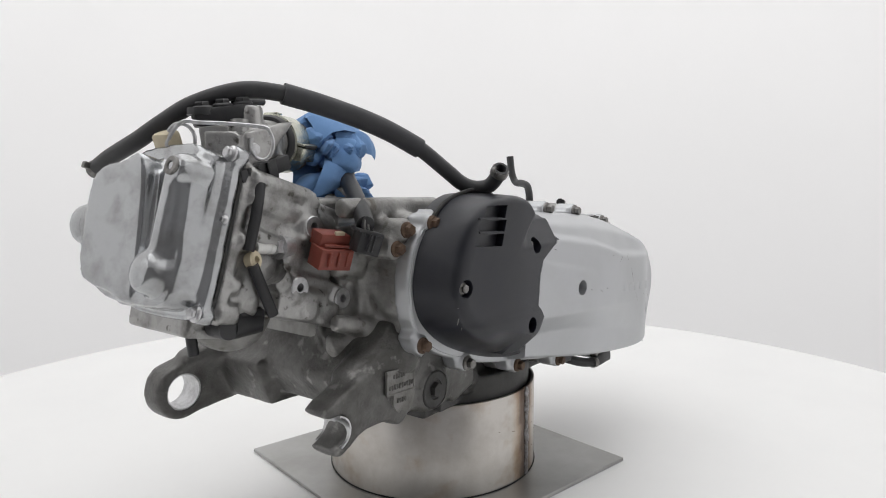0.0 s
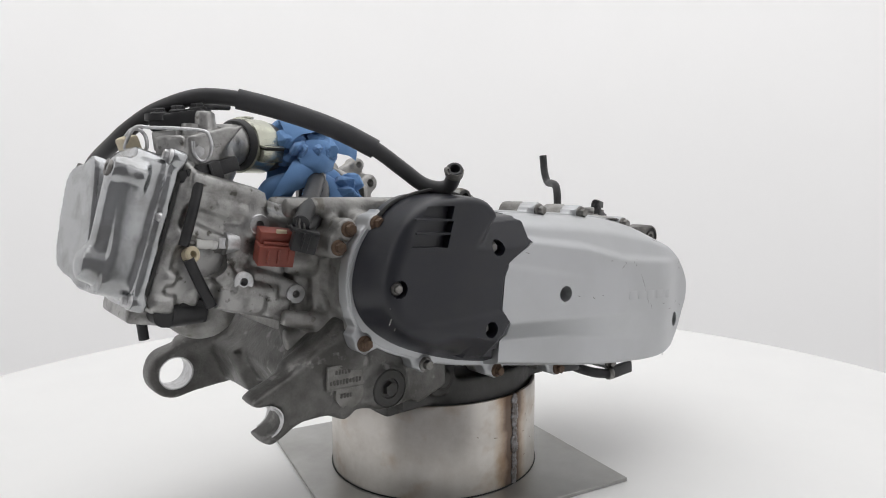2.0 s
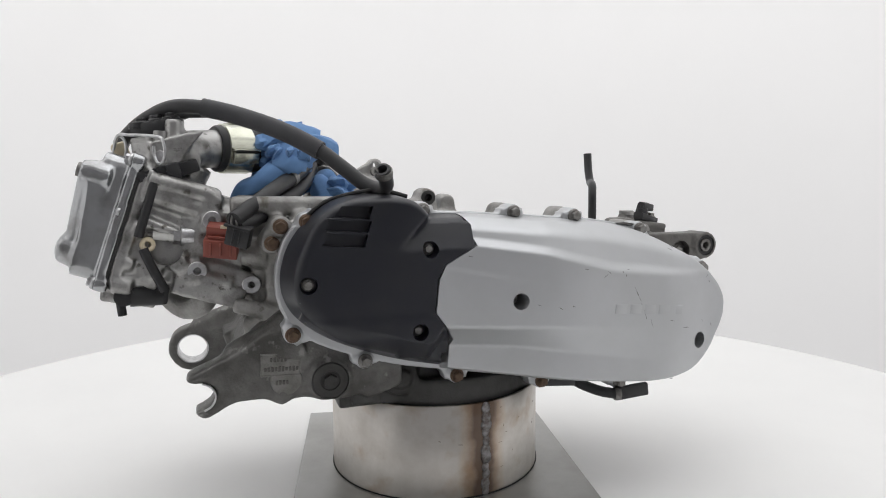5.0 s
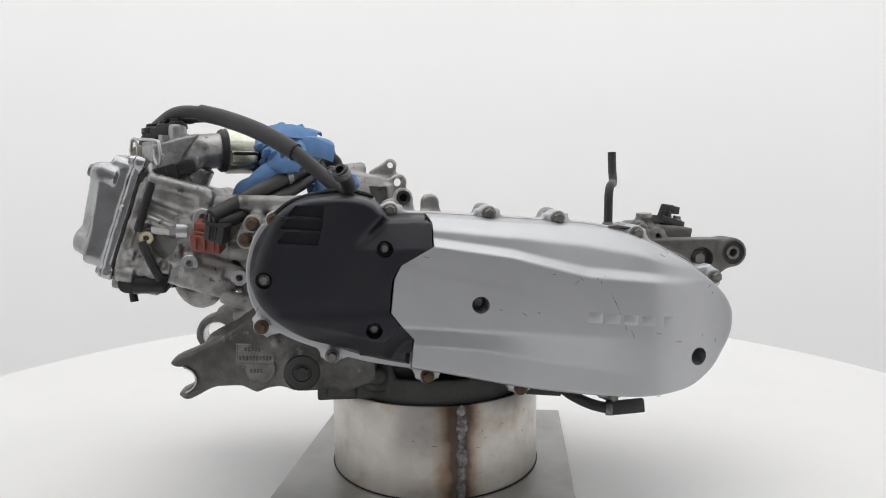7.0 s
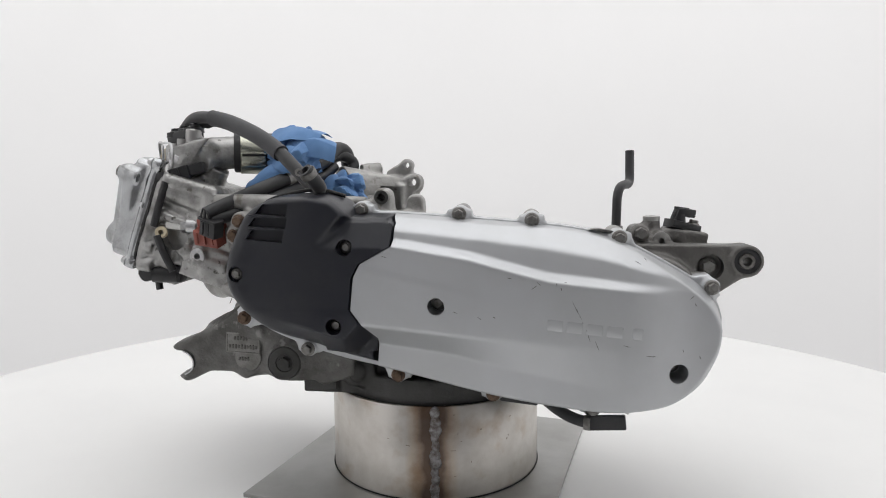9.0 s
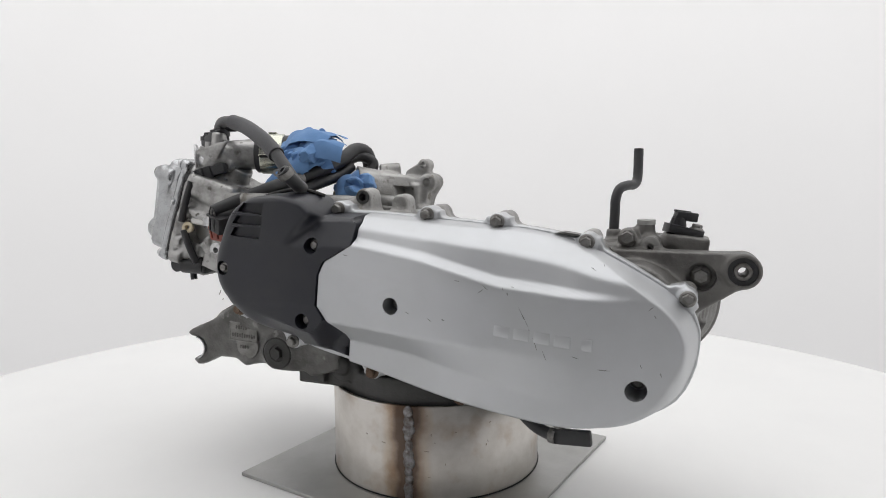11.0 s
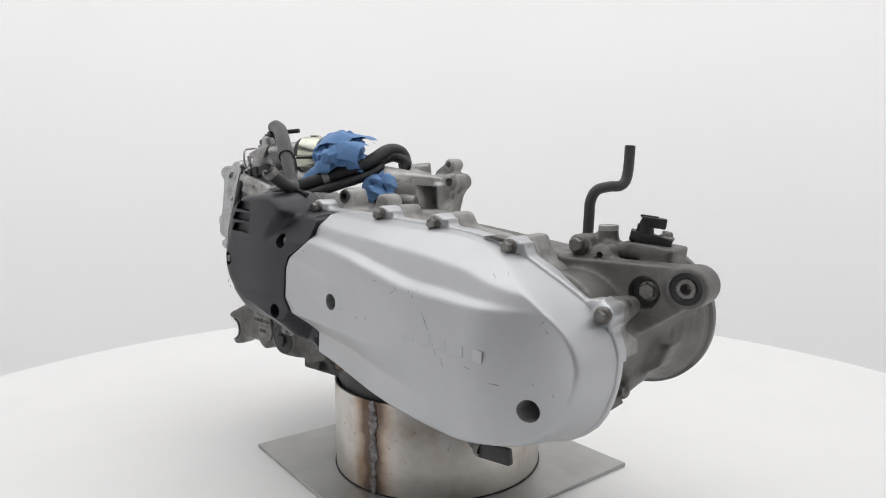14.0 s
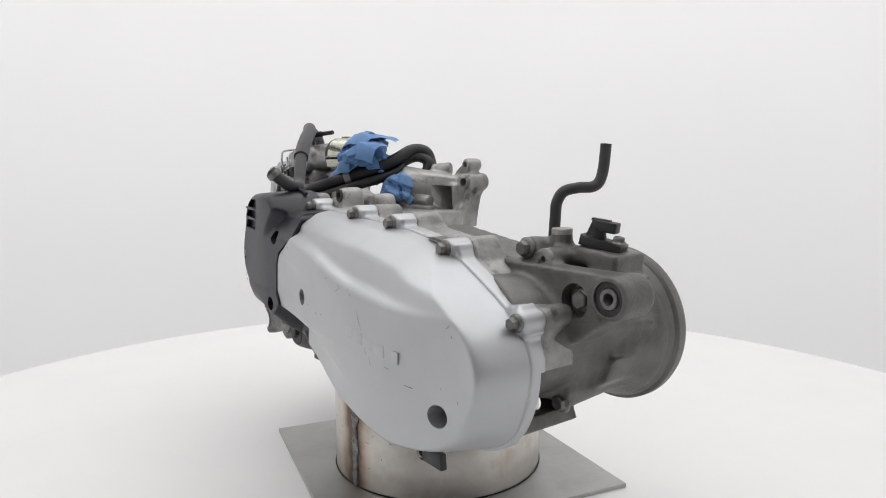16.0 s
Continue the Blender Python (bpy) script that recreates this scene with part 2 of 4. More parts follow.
def tube(bm, pts, r, seg=14, n=10, hollow=0.0, smooth=True):
    """Sweeps a round section along a curve; hollow: the wall at its open ends."""
    path = spline(pts, n) if smooth else [Vector(p) for p in pts]
    k = len(path)
    radii = r if callable(r) else (lambda s: r)
    tang = [(path[min(i + 1, k - 1)] - path[max(i - 1, 0)]).normalized() for i in range(k)]
    up = tang[0].orthogonal().normalized()
    rings = []
    for i in range(k):
        if i:
            up = tang[i - 1].rotation_difference(tang[i]) @ up
        side = tang[i].cross(up).normalized()
        rr = radii(i / (k - 1))
        rings.append([bm.verts.new(path[i] + (up * math.cos(2 * math.pi * j / seg) + side * math.sin(2 * math.pi * j / seg)) * rr) for j in range(seg)])
    for a, b in zip(rings, rings[1:]):
        for j in range(seg):
            bm.faces.new((a[j], a[(j + 1) % seg], b[(j + 1) % seg], b[j]))
    for ring, c, t in ((rings[0], path[0], tang[0]), (rings[-1], path[-1], -tang[-1])):
        if hollow:
            inner = [bm.verts.new(c + (v.co - c) * (1 - hollow)) for v in ring]
            deep = [bm.verts.new(v.co + t * radii(0) * 2) for v in inner]
            for j in range(seg):
                q = (j + 1) % seg
                bm.faces.new((ring[j], ring[q], inner[q], inner[j]))
                bm.faces.new((inner[j], inner[q], deep[q], deep[j]))
            bm.faces.new(deep)
        else:
            bm.faces.new(ring)
    return bm


def hex_bolt(bm, p, d, r=5.5, flange=7.5, h=6.0):
    """A flanged hexagon bolt whose flange lies at p and whose head points along d."""
    d = Vector(d).normalized()
    p = Vector(p)
    lathe(bm, p, d, [(0, -0.5), (flange, -0.5), (flange, 0.9), (flange * 0.86, 1.8), (r, 2.2), (0, 2.2)], 24)
    cyl(bm, p + d * 1.5, p + d * (h - 0.9), r, r, 6)
    cyl(bm, p + d * (h - 0.9), p + d * h, r, r * 0.86, 6)
    lathe(bm, p, d, [(r * 0.62, h - 0.2), (r * 0.62, h + 0.02), (r * 0.5, h - 0.5), (0, h - 0.5)], 18)
    return bm


def loop_dense(outline, n=220, sub=8):
    """A closed outline in x and z, rounded and evenly spaced."""
    p = spline([(x, 0, z) for x, z in outline], sub, True)
    q = p + [p[0]]
    lens = [0.0]
    for a, b in zip(q, q[1:]):
        lens.append(lens[-1] + (b - a).length)
    out, j = [], 0
    for i in range(n):
        s = lens[-1] * i / n
        while lens[j + 1] < s:
            j += 1
        f = (s - lens[j]) / max(lens[j + 1] - lens[j], 1e-9)
        v = q[j].lerp(q[j + 1], f)
        out.append((v.x, v.z))
    return out


def straight_dense(outline, n=200):
    q = [Vector((x, 0, z)) for x, z in outline]
    q.append(q[0])
    total = sum((b - a).length for a, b in zip(q, q[1:]))
    out = []
    for a, b in zip(q, q[1:]):
        k = max(1, round((b - a).length / total * n))
        out += [((a.lerp(b, i / k)).x, (a.lerp(b, i / k)).z) for i in range(k)]
    return out


def ramp01(x, a, b):
    t = min(1.0, max(0.0, (x - a) / (b - a)))
    return t * t * (3 - 2 * t)


def shell(loop, spine, y_back, front, rings=30):
    """A pan: a wall round the loop from y_back forward, closed by the surface y = front(x, z, inset).
    spine: two points between which the loop closes up."""
    bm = bmesh.new()
    a, b = Vector((spine[0][0], spine[0][1])), Vector((spine[1][0], spine[1][1]))
    ab = b - a
    aim = []
    for x, z in loop:
        t = min(1, max(0, (Vector((x, z)) - a).dot(ab) / ab.length_squared))
        aim.append(a + ab * t)
    rows = [[bm.verts.new((x, y_back, z)) for x, z in loop]]
    for i in range(rings):
        s = (i / (rings - 1)) ** 1.6
        row = []
        for (x, z), q in zip(loop, aim):
            p = Vector((x, z)).lerp(q, s * 0.95)
            inset = (Vector((x, z)) - p).length
            row.append(bm.verts.new((p.x, front(p.x, p.y, inset), p.y)))
        rows.append(row)
    n = len(loop)
    for r, t in zip(rows, rows[1:]):
        for i in range(n):
            bm.faces.new((r[i], r[(i + 1) % n], t[(i + 1) % n], t[i]))
    bm.faces.new(rows[0][::-1])
    es = [bm.edges.get((rows[-1][i], rows[-1][(i + 1) % n])) for i in range(n)]
    bmesh.ops.triangle_fill(bm, edges=es, use_beauty=True, normal=(0, -1, 0))
    return bm


# ---- the setting ----
def setting():
    bm = bmesh.new()
    lathe(bm, (0, 0, 0), (0, 0, 1), [(0, -30), (742, -30), (750, -26), (750, -3), (747, 0), (0, 0)], 160)
    top = part("turntable", bm, TABLE, None, "", 30)
    tagged(top, "round white matt turntable top under the engine stand", "turntable")
    # the backdrop sweeps round from side to side and leaves the side behind the camera open to the dim studio
    bm = bmesh.new()
    rows = []
    outer = []
    steps = 96
    for k in range(steps + 1):
        a = radians(-50 + 280 * k / steps)
        for lst, r in ((rows, 1650.0), (outer, 1690.0)):
            lst.append([bm.verts.new((r * math.cos(a), r * math.sin(a) + 50, z)) for z in (-780, 1850)])
    for k in range(steps):
        bm.faces.new((rows[k][0], rows[k + 1][0], rows[k + 1][1], rows[k][1]))
        bm.faces.new((outer[k][0], outer[k][1], outer[k + 1][1], outer[k + 1][0]))
        bm.faces.new((rows[k][1], rows[k + 1][1], outer[k + 1][1], outer[k][1]))
    tagged(part("backdrop", bm, WALL), "seamless white paper backdrop with added glow, sweeping round the table", "backdrop", kind="structure")
    bm = box(bmesh.new(), (0, 0, -790), (5200, 5200, 20))
    tagged(part("floor", bm, DIM), "plain grey studio floor", "floor", kind="structure")
    bm = box(bmesh.new(), (0, 0, 1870), (5200, 5200, 20))
    tagged(part("ceiling", bm, WALL), "plain white studio ceiling with added glow", "ceiling", kind="structure")
    for nm, c, sz in (("wall_south", (0, -2600, 540), (5200, 20, 2640)), ("wall_north", (0, 2600, 540), (5200, 20, 2640)),
                      ("wall_west", (-2610, 0, 540), (20, 5200, 2640)), ("wall_east", (2610, 0, 540), (20, 5200, 2640))):
        tagged(part(nm, box(bmesh.new(), c, sz), DIM), "plain dim studio wall", "wall", kind="structure")
    bm = bmesh.new()
    cyl(bm, (0, 0, -780), (0, 0, -740), 300, 280, 48)
    cyl(bm, (0, 0, -740), (0, 0, -30), 60, 60, 32)
    tagged(part("turntable_pedestal", bm, DIM), "plain grey pedestal under the round turntable", "pedestal")
    return top


def engine_stand():
    root = tagged(new("engine_stand"), "welded steel pipe on a square steel base plate", "stand")
    bm = box(bmesh.new(), (0, 0, 2.05), (288, 288, 4), (0, 0, PLATE_YAW), 0.6, 1)
    part("base_plate", bm, STEEL, root, "square grey mill steel plate")
    r, w, top = 109.5, 3.2, 95.0
    bm = bmesh.new()
    lathe(bm, (0.8, 3.4, 0), (0, 0, 1), [(r, 4.1), (r, top - 0.6), (r - 0.6, top), (r - w + 0.6, top), (r - w, top - 0.6), (r - w, 4.1), (r, 4.1)], 128)
    part("pipe", bm, PIPE, root, "short heat-tinted steel pipe with a welded seam", 60)
    bm = bmesh.new()
    rnd = random.Random(4)
    z = 8.0
    while z < 92:
        a = SEAM + rnd.uniform(-0.006, 0.006)
        ball(bm, (0.8 + (r + 0.2) * math.cos(a), 3.4 + (r + 0.2) * math.sin(a), z), 5.2,
             (0.30, rnd.uniform(0.7, 1.25), rnd.uniform(0.9, 1.45)), (0, 0, math.degrees(a)), 2)
        z += rnd.uniform(6.6, 9.6)
    part("seam_weld", bm, shader("weld_bead", (0.27, 0.265, 0.27), 0.36, 0.9, (0.085, 0.066, 0.055), 0.9, 170, 900, 0.6), root, "beaded weld seam", 70)
    rnd = random.Random(31)
    grime = shader("brown_grime_mark", (0.24, 0.20, 0.165), 0.55, 0.6, (0.34, 0.30, 0.26), 0.6, 200, 900, 0.3)
    for _ in range(12):
        a, z = SEAM + rnd.choice((1, 1, 1, -1)) * rnd.uniform(0.10, 0.75), rnd.uniform(12, 88)
        flat = rnd.random() < 0.5
        size = (0.5, rnd.uniform(1.5, 5.0) if flat else rnd.uniform(0.5, 1.2), rnd.uniform(0.4, 0.9) if flat else rnd.uniform(1.2, 3.5))
        bm = box(bmesh.new(), (0.8 + r * math.cos(a), 3.4 + r * math.sin(a), z), size, (rnd.uniform(-20, 20), 0, math.degrees(a)), 0.15, 1)
        part("grime_mark", bm, grime, root, "brown grime mark on the steel")
    bm = bmesh.new()
    tube(bm, [(0.8 + (r + 0.6) * math.cos(radians(a)), 3.4 + (r + 0.6) * math.sin(radians(a)), 4.6) for a in range(0, 361, 6)], 0.7, 8, 2)
    part("base_weld", bm, GASKET, root, "thin dark weld round the pipe foot")
    return root


# ---- the engine ----
RIM = [(-172, 221), (-169, 240), (-163, 256), (-150, 270), (-120, 276), (-85, 277), (-44, 275), (-5, 273), (37, 270), (100, 265), (136, 261),
       (173, 252), (211, 233), (246, 211), (259.5, 192), (262, 174), (256.5, 149), (243, 127), (215, 112), (171, 106), (129, 108), (67, 116),
       (-16, 132), (-66, 142), (-99, 152), (-133, 165), (-156, 180), (-168, 198)]


def crease(x):
    """The height of the step that runs along the silver cover."""
    return 249 - 0.15 * (x + 15) if x < 50 else (239.2 - 0.26 * (x - 50) if x < 115 else 222.3 - 0.11 * (x - 115))


def face_y(x):
    return -152 - 14 * ramp01(x, -55, 95) + 18 * ramp01(x, 168, 246)


def upper_edge(x):
    """The height of the edge where the silver face rolls over to the sloping top."""
    for (x0, z0), (x1, z1) in zip(EDGE, EDGE[1:]):
        if x <= x1:
            return z0 + (z1 - z0) * max(0.0, (x - x0) / (x1 - x0))
    return EDGE[-1][1]


EDGE = [(-60, 262), (60, 257), (95, 252.5), (172, 240), (213, 229), (237, 213), (262, 190)]


def soft_max(a, b, r):
    h = max(r - abs(a - b), 0.0) / r
    return max(a, b) + h * h * r / 4


def silver_front(x, z, inset):
    over = z - crease(x)
    step = 9.5 * ramp01(over, -1, 6) * (1 - ramp01(x, 150, 228))
    lean = 0.36 * max(0.0, over - 3) * (1 - ramp01(x, 222, 246))
    # the low band steps back under two lines that run together towards the rear
    line_a = 181 - 0.061 * (x + 38)
    line_b = 160 - 0.06 * (x + 26) if x < 36 else 156.3 - 0.17 * (x - 36)
    low = 25.0 * (1 - ramp01(x, -60, 200)) * min(1.0, max(0.0, (line_a - z) / max(4.0, line_a - line_b)))
    mid = ramp01(233 - 0.21 * (x + 45) - z, -2, 3) * (1 - ramp01(x, -10, 90)) * 1.2
    y = face_y(x) + step + lean + low - mid
    right = ramp01(x, 205, 245)
    under = ramp01(205 - 0.13 * x - z, 0, 30)
    # the sloping top behind the upper edge
    top = -146 + 1.9 * (z - upper_edge(x))
    y = soft_max(y, top, 5.0) if z > 195 else y
    steep = 9.0 * (1 - right) * (1 - under) + 5.5 * under * (1 - right) + 4.2 * right
    return soft_max(y, -109.5 - steep * inset, 9.0 + 12.0 * right * under + 5.0 * under)


def drive_cover(engine):
    loop = loop_dense(RIM, 300)
    cut = bmesh.new()
    cyl(cut, (24, -180, 200), (24, -138, 200), 7.2)
    cyl(cut, (219, -180, 147), (219, -122, 147), 8.0)
    prism(cut, [(-220, 320), (-51, 320), (-49.3, 275.2), (-17.4, 274.3), (-13.1, 266.5), (-13.6, 248.5), (-40.7, 233.5), (-46.6, 222), (-49.6, 194), (-29.6, 167.2),
                (-32.2, 136), (-32, 90), (-220, 90)], -220, -111.5)
    me = baked(shell(loop, ((-95, 213), (185, 178)), -100, silver_front, 46), cutter=cut)
    cover = part("drive_cover", me, SILVER, engine, "scuffed silver-painted drive belt cover", 50)
    for p in ((24, -140, 200), (219, -124, 147)):
        part("recessed_bolt", hex_bolt(bmesh.new(), p, (0, -1, 0), 4.5, 6.5), BOLT, cover)
    # the flange with its screw bosses
    bm = bmesh.new()
    big = [(x + (1.6 if x > 40 else -1.6) * 1.0, z + (1.6 if z > 195 - 0.1 * x else -1.6)) for x, z in loop_dense(RIM, 90)]
    prism(bm, big, -110, -96)
    for x, z in LUGS:
        cx, cz = toward(x, z)
        cyl(bm, (x, -113.5, z), (x, -93, z), 7.6)
        box(bm, (x + cx * 7, -103, z + cz * 7), (22, 15, 22), (0, math.degrees(math.atan2(-cz, cx)), 0))
        cyl(bm, (x + cx * 9, -110, z + cz * 9), (x + cx * 9, -95, z + cz * 9), 14)
    cut = bmesh.new()
    box(cut, (276, -98, 138), (76, 14, 80))
    part("cover_flange", baked(bm, 1.5, 5, cutter=cut), SILVER, cover, "silver flange with screw bosses", 60)
    for k, (x, z) in enumerate(LUGS):
        bm = hex_bolt(bmesh.new(), (x, -113.5, z), (0, -1, 0), 4.6, 6.4, 6.5)
        part("flange_bolt", bm, RUST if k in (0, 1, 3, 4) else BOLT, cover)
    part("casting_pocket", prism(bmesh.new(), [(150, 259.5), (172, 256.5), (176, 257.5), (158, 260.5)], -112, -100), OILY, cover, "bare grey casting pocket")
    # a plain raised badge and scrapes
    for k in range(5):
        bx, bz = 120 + 15.5 * k, 187.5 - 1.45 * k
        bm = box(bmesh.new(), (bx, silver_front(bx, bz, 60) + 0.45, bz), (12.6, 1.5, 9.0), (0, 5.3, 0), 0.7, 2)
        part("badge_block", bm, SILVER, cover, "plain raised block in place of a cast badge")
    rnd = random.Random(9)
    for x, z, length, lean in ((137, 200, 17, 62), (146, 180, 10, 72), (107, 221, 5, 40), (128, 222, 2.5, 10), (84, 225, 4, 10), (176, 172, 6, 15),
                               (40, 196, 4, 20), (222, 166, 3, 70), (103.5, 218, 6, -35), (121, 220.5, 2.5, 80), (124.5, 217, 3, 80), (186, 236, 5, 30), (193, 238, 3, 60),
                               (228, 209, 5, -40), (231, 203, 3, 60), (196, 163, 9, 6), (60, 192, 5, 35), (72, 193, 3, 20), (178, 117, 5, 4),
                               (236, 160, 4, 70), (-20, 240, 5, 12), (141.5, 190, 3, 80), (153, 172, 9, 68)):
        bm = bmesh.new()
        n = 6
        pts = [Vector((x + length * (k / n - 0.5) * math.cos(radians(lean)), 0, z - length * (k / n - 0.5) * math.sin(radians(lean)))) for k in range(n + 1)]
        rows = []
        for k, p in enumerate(pts):
            w = 0.05 + 0.45 * math.sin(math.pi * k / n) * rnd.uniform(0.3, 1.0)
            yy = silver_front(p.x, p.z, 60) - 0.12
            rows.append([bm.verts.new((p.x + q * w * math.sin(radians(lean)), yy, p.z + q * w * math.cos(radians(lean)))) for q in (-1, 1)])
        for r, t in zip(rows, rows[1:]):
            bm.faces.new((r[0], r[1], t[1], t[0]))
        part("scrape", bm, SCRATCH, cover, "dark scrape in the paint")
    return cover


LUGS = [(-147, 270), (-161, 177), (-101, 149), (-17, 127), (69, 112), (156, 101), (-48, 277), (39, 273), (102, 268), (176, 253), (253, 211)]


def toward(x, z):
    v = Vector((min(max(x, -95), 185) - x, (205 - 0.12 * x) - z)).normalized()
    return v.x, v.y


PLASTIC = [(-170, 221), (-167, 240), (-160, 256), (-147, 272), (-133, 284), (-117, 290.5), (-100, 292), (-81, 292), (-64, 287.5), (-50, 274), (-18, 273), (-14, 266),
           (-14.5, 249), (-41.5, 234), (-47.5, 222), (-50.5, 194), (-30.5, 167), (-33, 138), (-66, 145.5), (-98, 156), (-130, 170), (-153, 186), (-165.5, 202)]

def plastic_front(x, z, inset):
    y = -154.0 + 5 * ramp01(-x, 70, 160)
    y += 15 * min(1.0, max(0.0, (z - 246) / 25)) * ramp01(x + (272 - z), -60, -46)
    y -= 1.5 * ramp01(196 - z, 0, 6)
    above = z - (138 + 0.26 * (-33 - x))
    begin = 26 + 24 * ramp01(x, -58, -34)
    y += 25.5 * min(1.0, max(0.0, (begin - above) / 24)) * ramp01(x, -130, -84)
    joint = x > -78 and 153 < z < 268
    high = ramp01(z, 246, 276)
    draft, soft = (0.4, 0.8) if joint else (7.0 - 5.0 * high, 13.0 - 7.0 * high)
    if inset < draft:
        e = 0.78 * inset / draft
    else:
        t = min(1.0, (inset - draft) / soft)
        e = 0.78 + 0.22 * math.sqrt(max(0.0, 1 - (1 - t) ** 2))
    return -111 + (y + 111) * e


def plastic_cover(engine):
    k0, k1 = PLASTIC.index((-33, 138)), PLASTIC.index((-50, 274))
    round_end = [(v.x, v.z) for v in spline([(x, 0, z) for x, z in PLASTIC[k0:] + PLASTIC[:k1 + 1]], 6)]
    loop = straight_dense(round_end + PLASTIC[k1 + 1:k0], 300)
    # the front end is round, the joint to the silver cover has corners
    cut = bmesh.new()
    for x, z in ((-54, 247), (-152, 223), (-64, 180)):
        cyl(cut, (x, -190, z), (x, -143, z), 6.9)
    for k, (za, zb, x0, x1) in enumerate(((283.5, 274.5, -131, -101), (272, 264, -138, -102), (261.5, 252.5, -141, -105))):
        prism(cut, [(x0 + 6, za), (x1, za - 0.5), (x1 - 3, zb - 1.5), (x0, zb + 1)], -200, -145.5)
    me = baked(shell(loop, ((-115, 222), (-75, 215)), -100, plastic_front, 44), cutter=cut)
    cover = part("front_cover", me, BLACK, engine, "matt black plastic front cover with air slots", 42)
    for x, z in ((-54, 247), (-152, 223), (-64, 180)):
        part("cover_screw", hex_bolt(bmesh.new(), (x, -144.0, z), (0, -1, 0), 3.7, 5.2, 4.5), BOLT, cover, "bright screw in a round pocket")
    for za in (273.2, 262.8):
        part("slat", box(bmesh.new(), (-120, -149.5, za), (35, 3, 1.8), (0, 3, 0), 0.5, 1), BLACK, cover)
    bm = tube(bmesh.new(), [(-152, -113, 270), (-131, -114, 286), (-100, -114, 294), (-81, -114, 294), (-62, -114, 289)], 1.8, 8)
    part("seal", bm, GASKET, cover, "black seal along the top edge")
    bm = bmesh.new()
    for x, z, le in ((-158, 210, 2.5), (-158.5, 199, 5), (-155, 193, 2)):
        box(bm, (x, plastic_front(x, z, 9.0) - 0.1, z), (0.7, 0.5, le), (0, 24, 0), 0.1, 1)
    part("scuff", bm, STAMP, cover, "pale scuff in the plastic")
    return cover


def crankcase(engine):
    bm = bmesh.new()
    inner = [(x * 0.985 - 0.5, 195 + (z - 195) * 0.985) for x, z in loop_dense(RIM, 90)]
    prism(bm, inner, -98, -62)
    for x, z in LUGS:
        cyl(bm, (x, -94, z), (x, -66, z), 8.2)
        cx, cz = toward(x, z)
        cyl(bm, (x + cx * 8, -94, z + cz * 8), (x + cx * 12, -62, z + cz * 12), 13, 11)
    # the middle of the case
    box(bm, (-108, 6, 207), (160, 118, 122), (0, 0, 0))
    box(bm, (0, -25, 195), (180, 90, 112), (0, 8, 0))
    box(bm, (110, -45, 185), (130, 60, 110), (0, 9, 0))
    cyl(bm, (-110, -64, 210), (-110, 78, 210), 68)
    # tube-shaped ridges along the top and a step below the barrel
    cyl(bm, (-205, -72, 283), (-95, -76, 281), 8)
    cyl(bm, (-200, -35, 284), (-60, -40, 280), 7)
    cyl(bm, (-215, -22, 222), (-150, -40, 196), 15, 24)
    cyl(bm, (-174, -100, 252), (-174, -60, 252), 9)
    cyl(bm, (-167, -104, 266), (-167, -60, 266), 9)
    box(bm, (-171, -85, 259), (14, 30, 18), (0, 60, 0))
    cyl(bm, (-150, -70, 182), (-205, -62, 196), 9, 7)
    cyl(bm, (-176, -66, 178), (-150, -86, 172), 9, 13)
    cyl(bm, (-196, -46, 172), (-130, -62, 178), 10, 26)
    box(bm, (-140, -84, 196), (60, 8, 4), (0, 10, 0))
    box(bm, (-150, -62, 242), (44, 20, 56))
    cyl(bm, (-172, -60, 238), (-196, -52, 240), 13, 11)
    cyl(bm, (-130, 20, 283), (-60, 40, 276), 9)
    for (x, y, z), r in (((-35, -88, 287), 9), ((-8, -66, 281), 8.5)):
        cyl(bm, (x, y - 2, z), (x, y + 22, z), r)
        box(bm, (x, y + 10, z - 10), (2 * r, 24, 18))
    cut = bmesh.new()
    cyl(cut, (-35, -100, 287), (-35, -78, 287), 4.2)
    box(cut, (266, -80, 132), (96, 46, 88), (0, 0, 0))
    part("case", baked(bm, 2.0, 18, cutter=cut, grain=0.5), CAST, engine, "grey stained cast alloy crankcase", 60)
    # near-black colour holds the shade under the engine
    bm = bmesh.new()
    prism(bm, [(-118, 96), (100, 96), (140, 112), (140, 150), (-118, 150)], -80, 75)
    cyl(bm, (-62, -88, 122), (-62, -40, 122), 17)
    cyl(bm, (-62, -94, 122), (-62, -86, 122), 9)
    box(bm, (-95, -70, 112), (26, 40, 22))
    # added plug that stands for the shade inside the pipe
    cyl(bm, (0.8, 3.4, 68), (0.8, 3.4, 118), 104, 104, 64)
    part("sump_with_shade_plug", baked(bm, 2.5, 4, grain=0.4), CAST_DARK, engine, "dark underside resting on the pipe rim, with a shade-coloured plug inside", 60)
    for (x, y, z) in ((-167, -104, 266), (-174, -100, 252)):
        part("case_bolt", hex_bolt(bmesh.new(), (x, y, z), (0, -1, 0), 4.7, 6.3, 6), RUST, engine, "rusty flanged bolt")
    for (x, y, z), r in (((-35, -90, 287), 3.2), ):
        bm = lathe(bmesh.new(), (x, y, z), (0, -1, 0), [(6.5, -1), (6.5, 1.2), (r + 0.6, 1.2), (r, -1), (r, -9), (0, -9)], 24)
        part("threaded_boss", bm, CAST_DARK, engine)


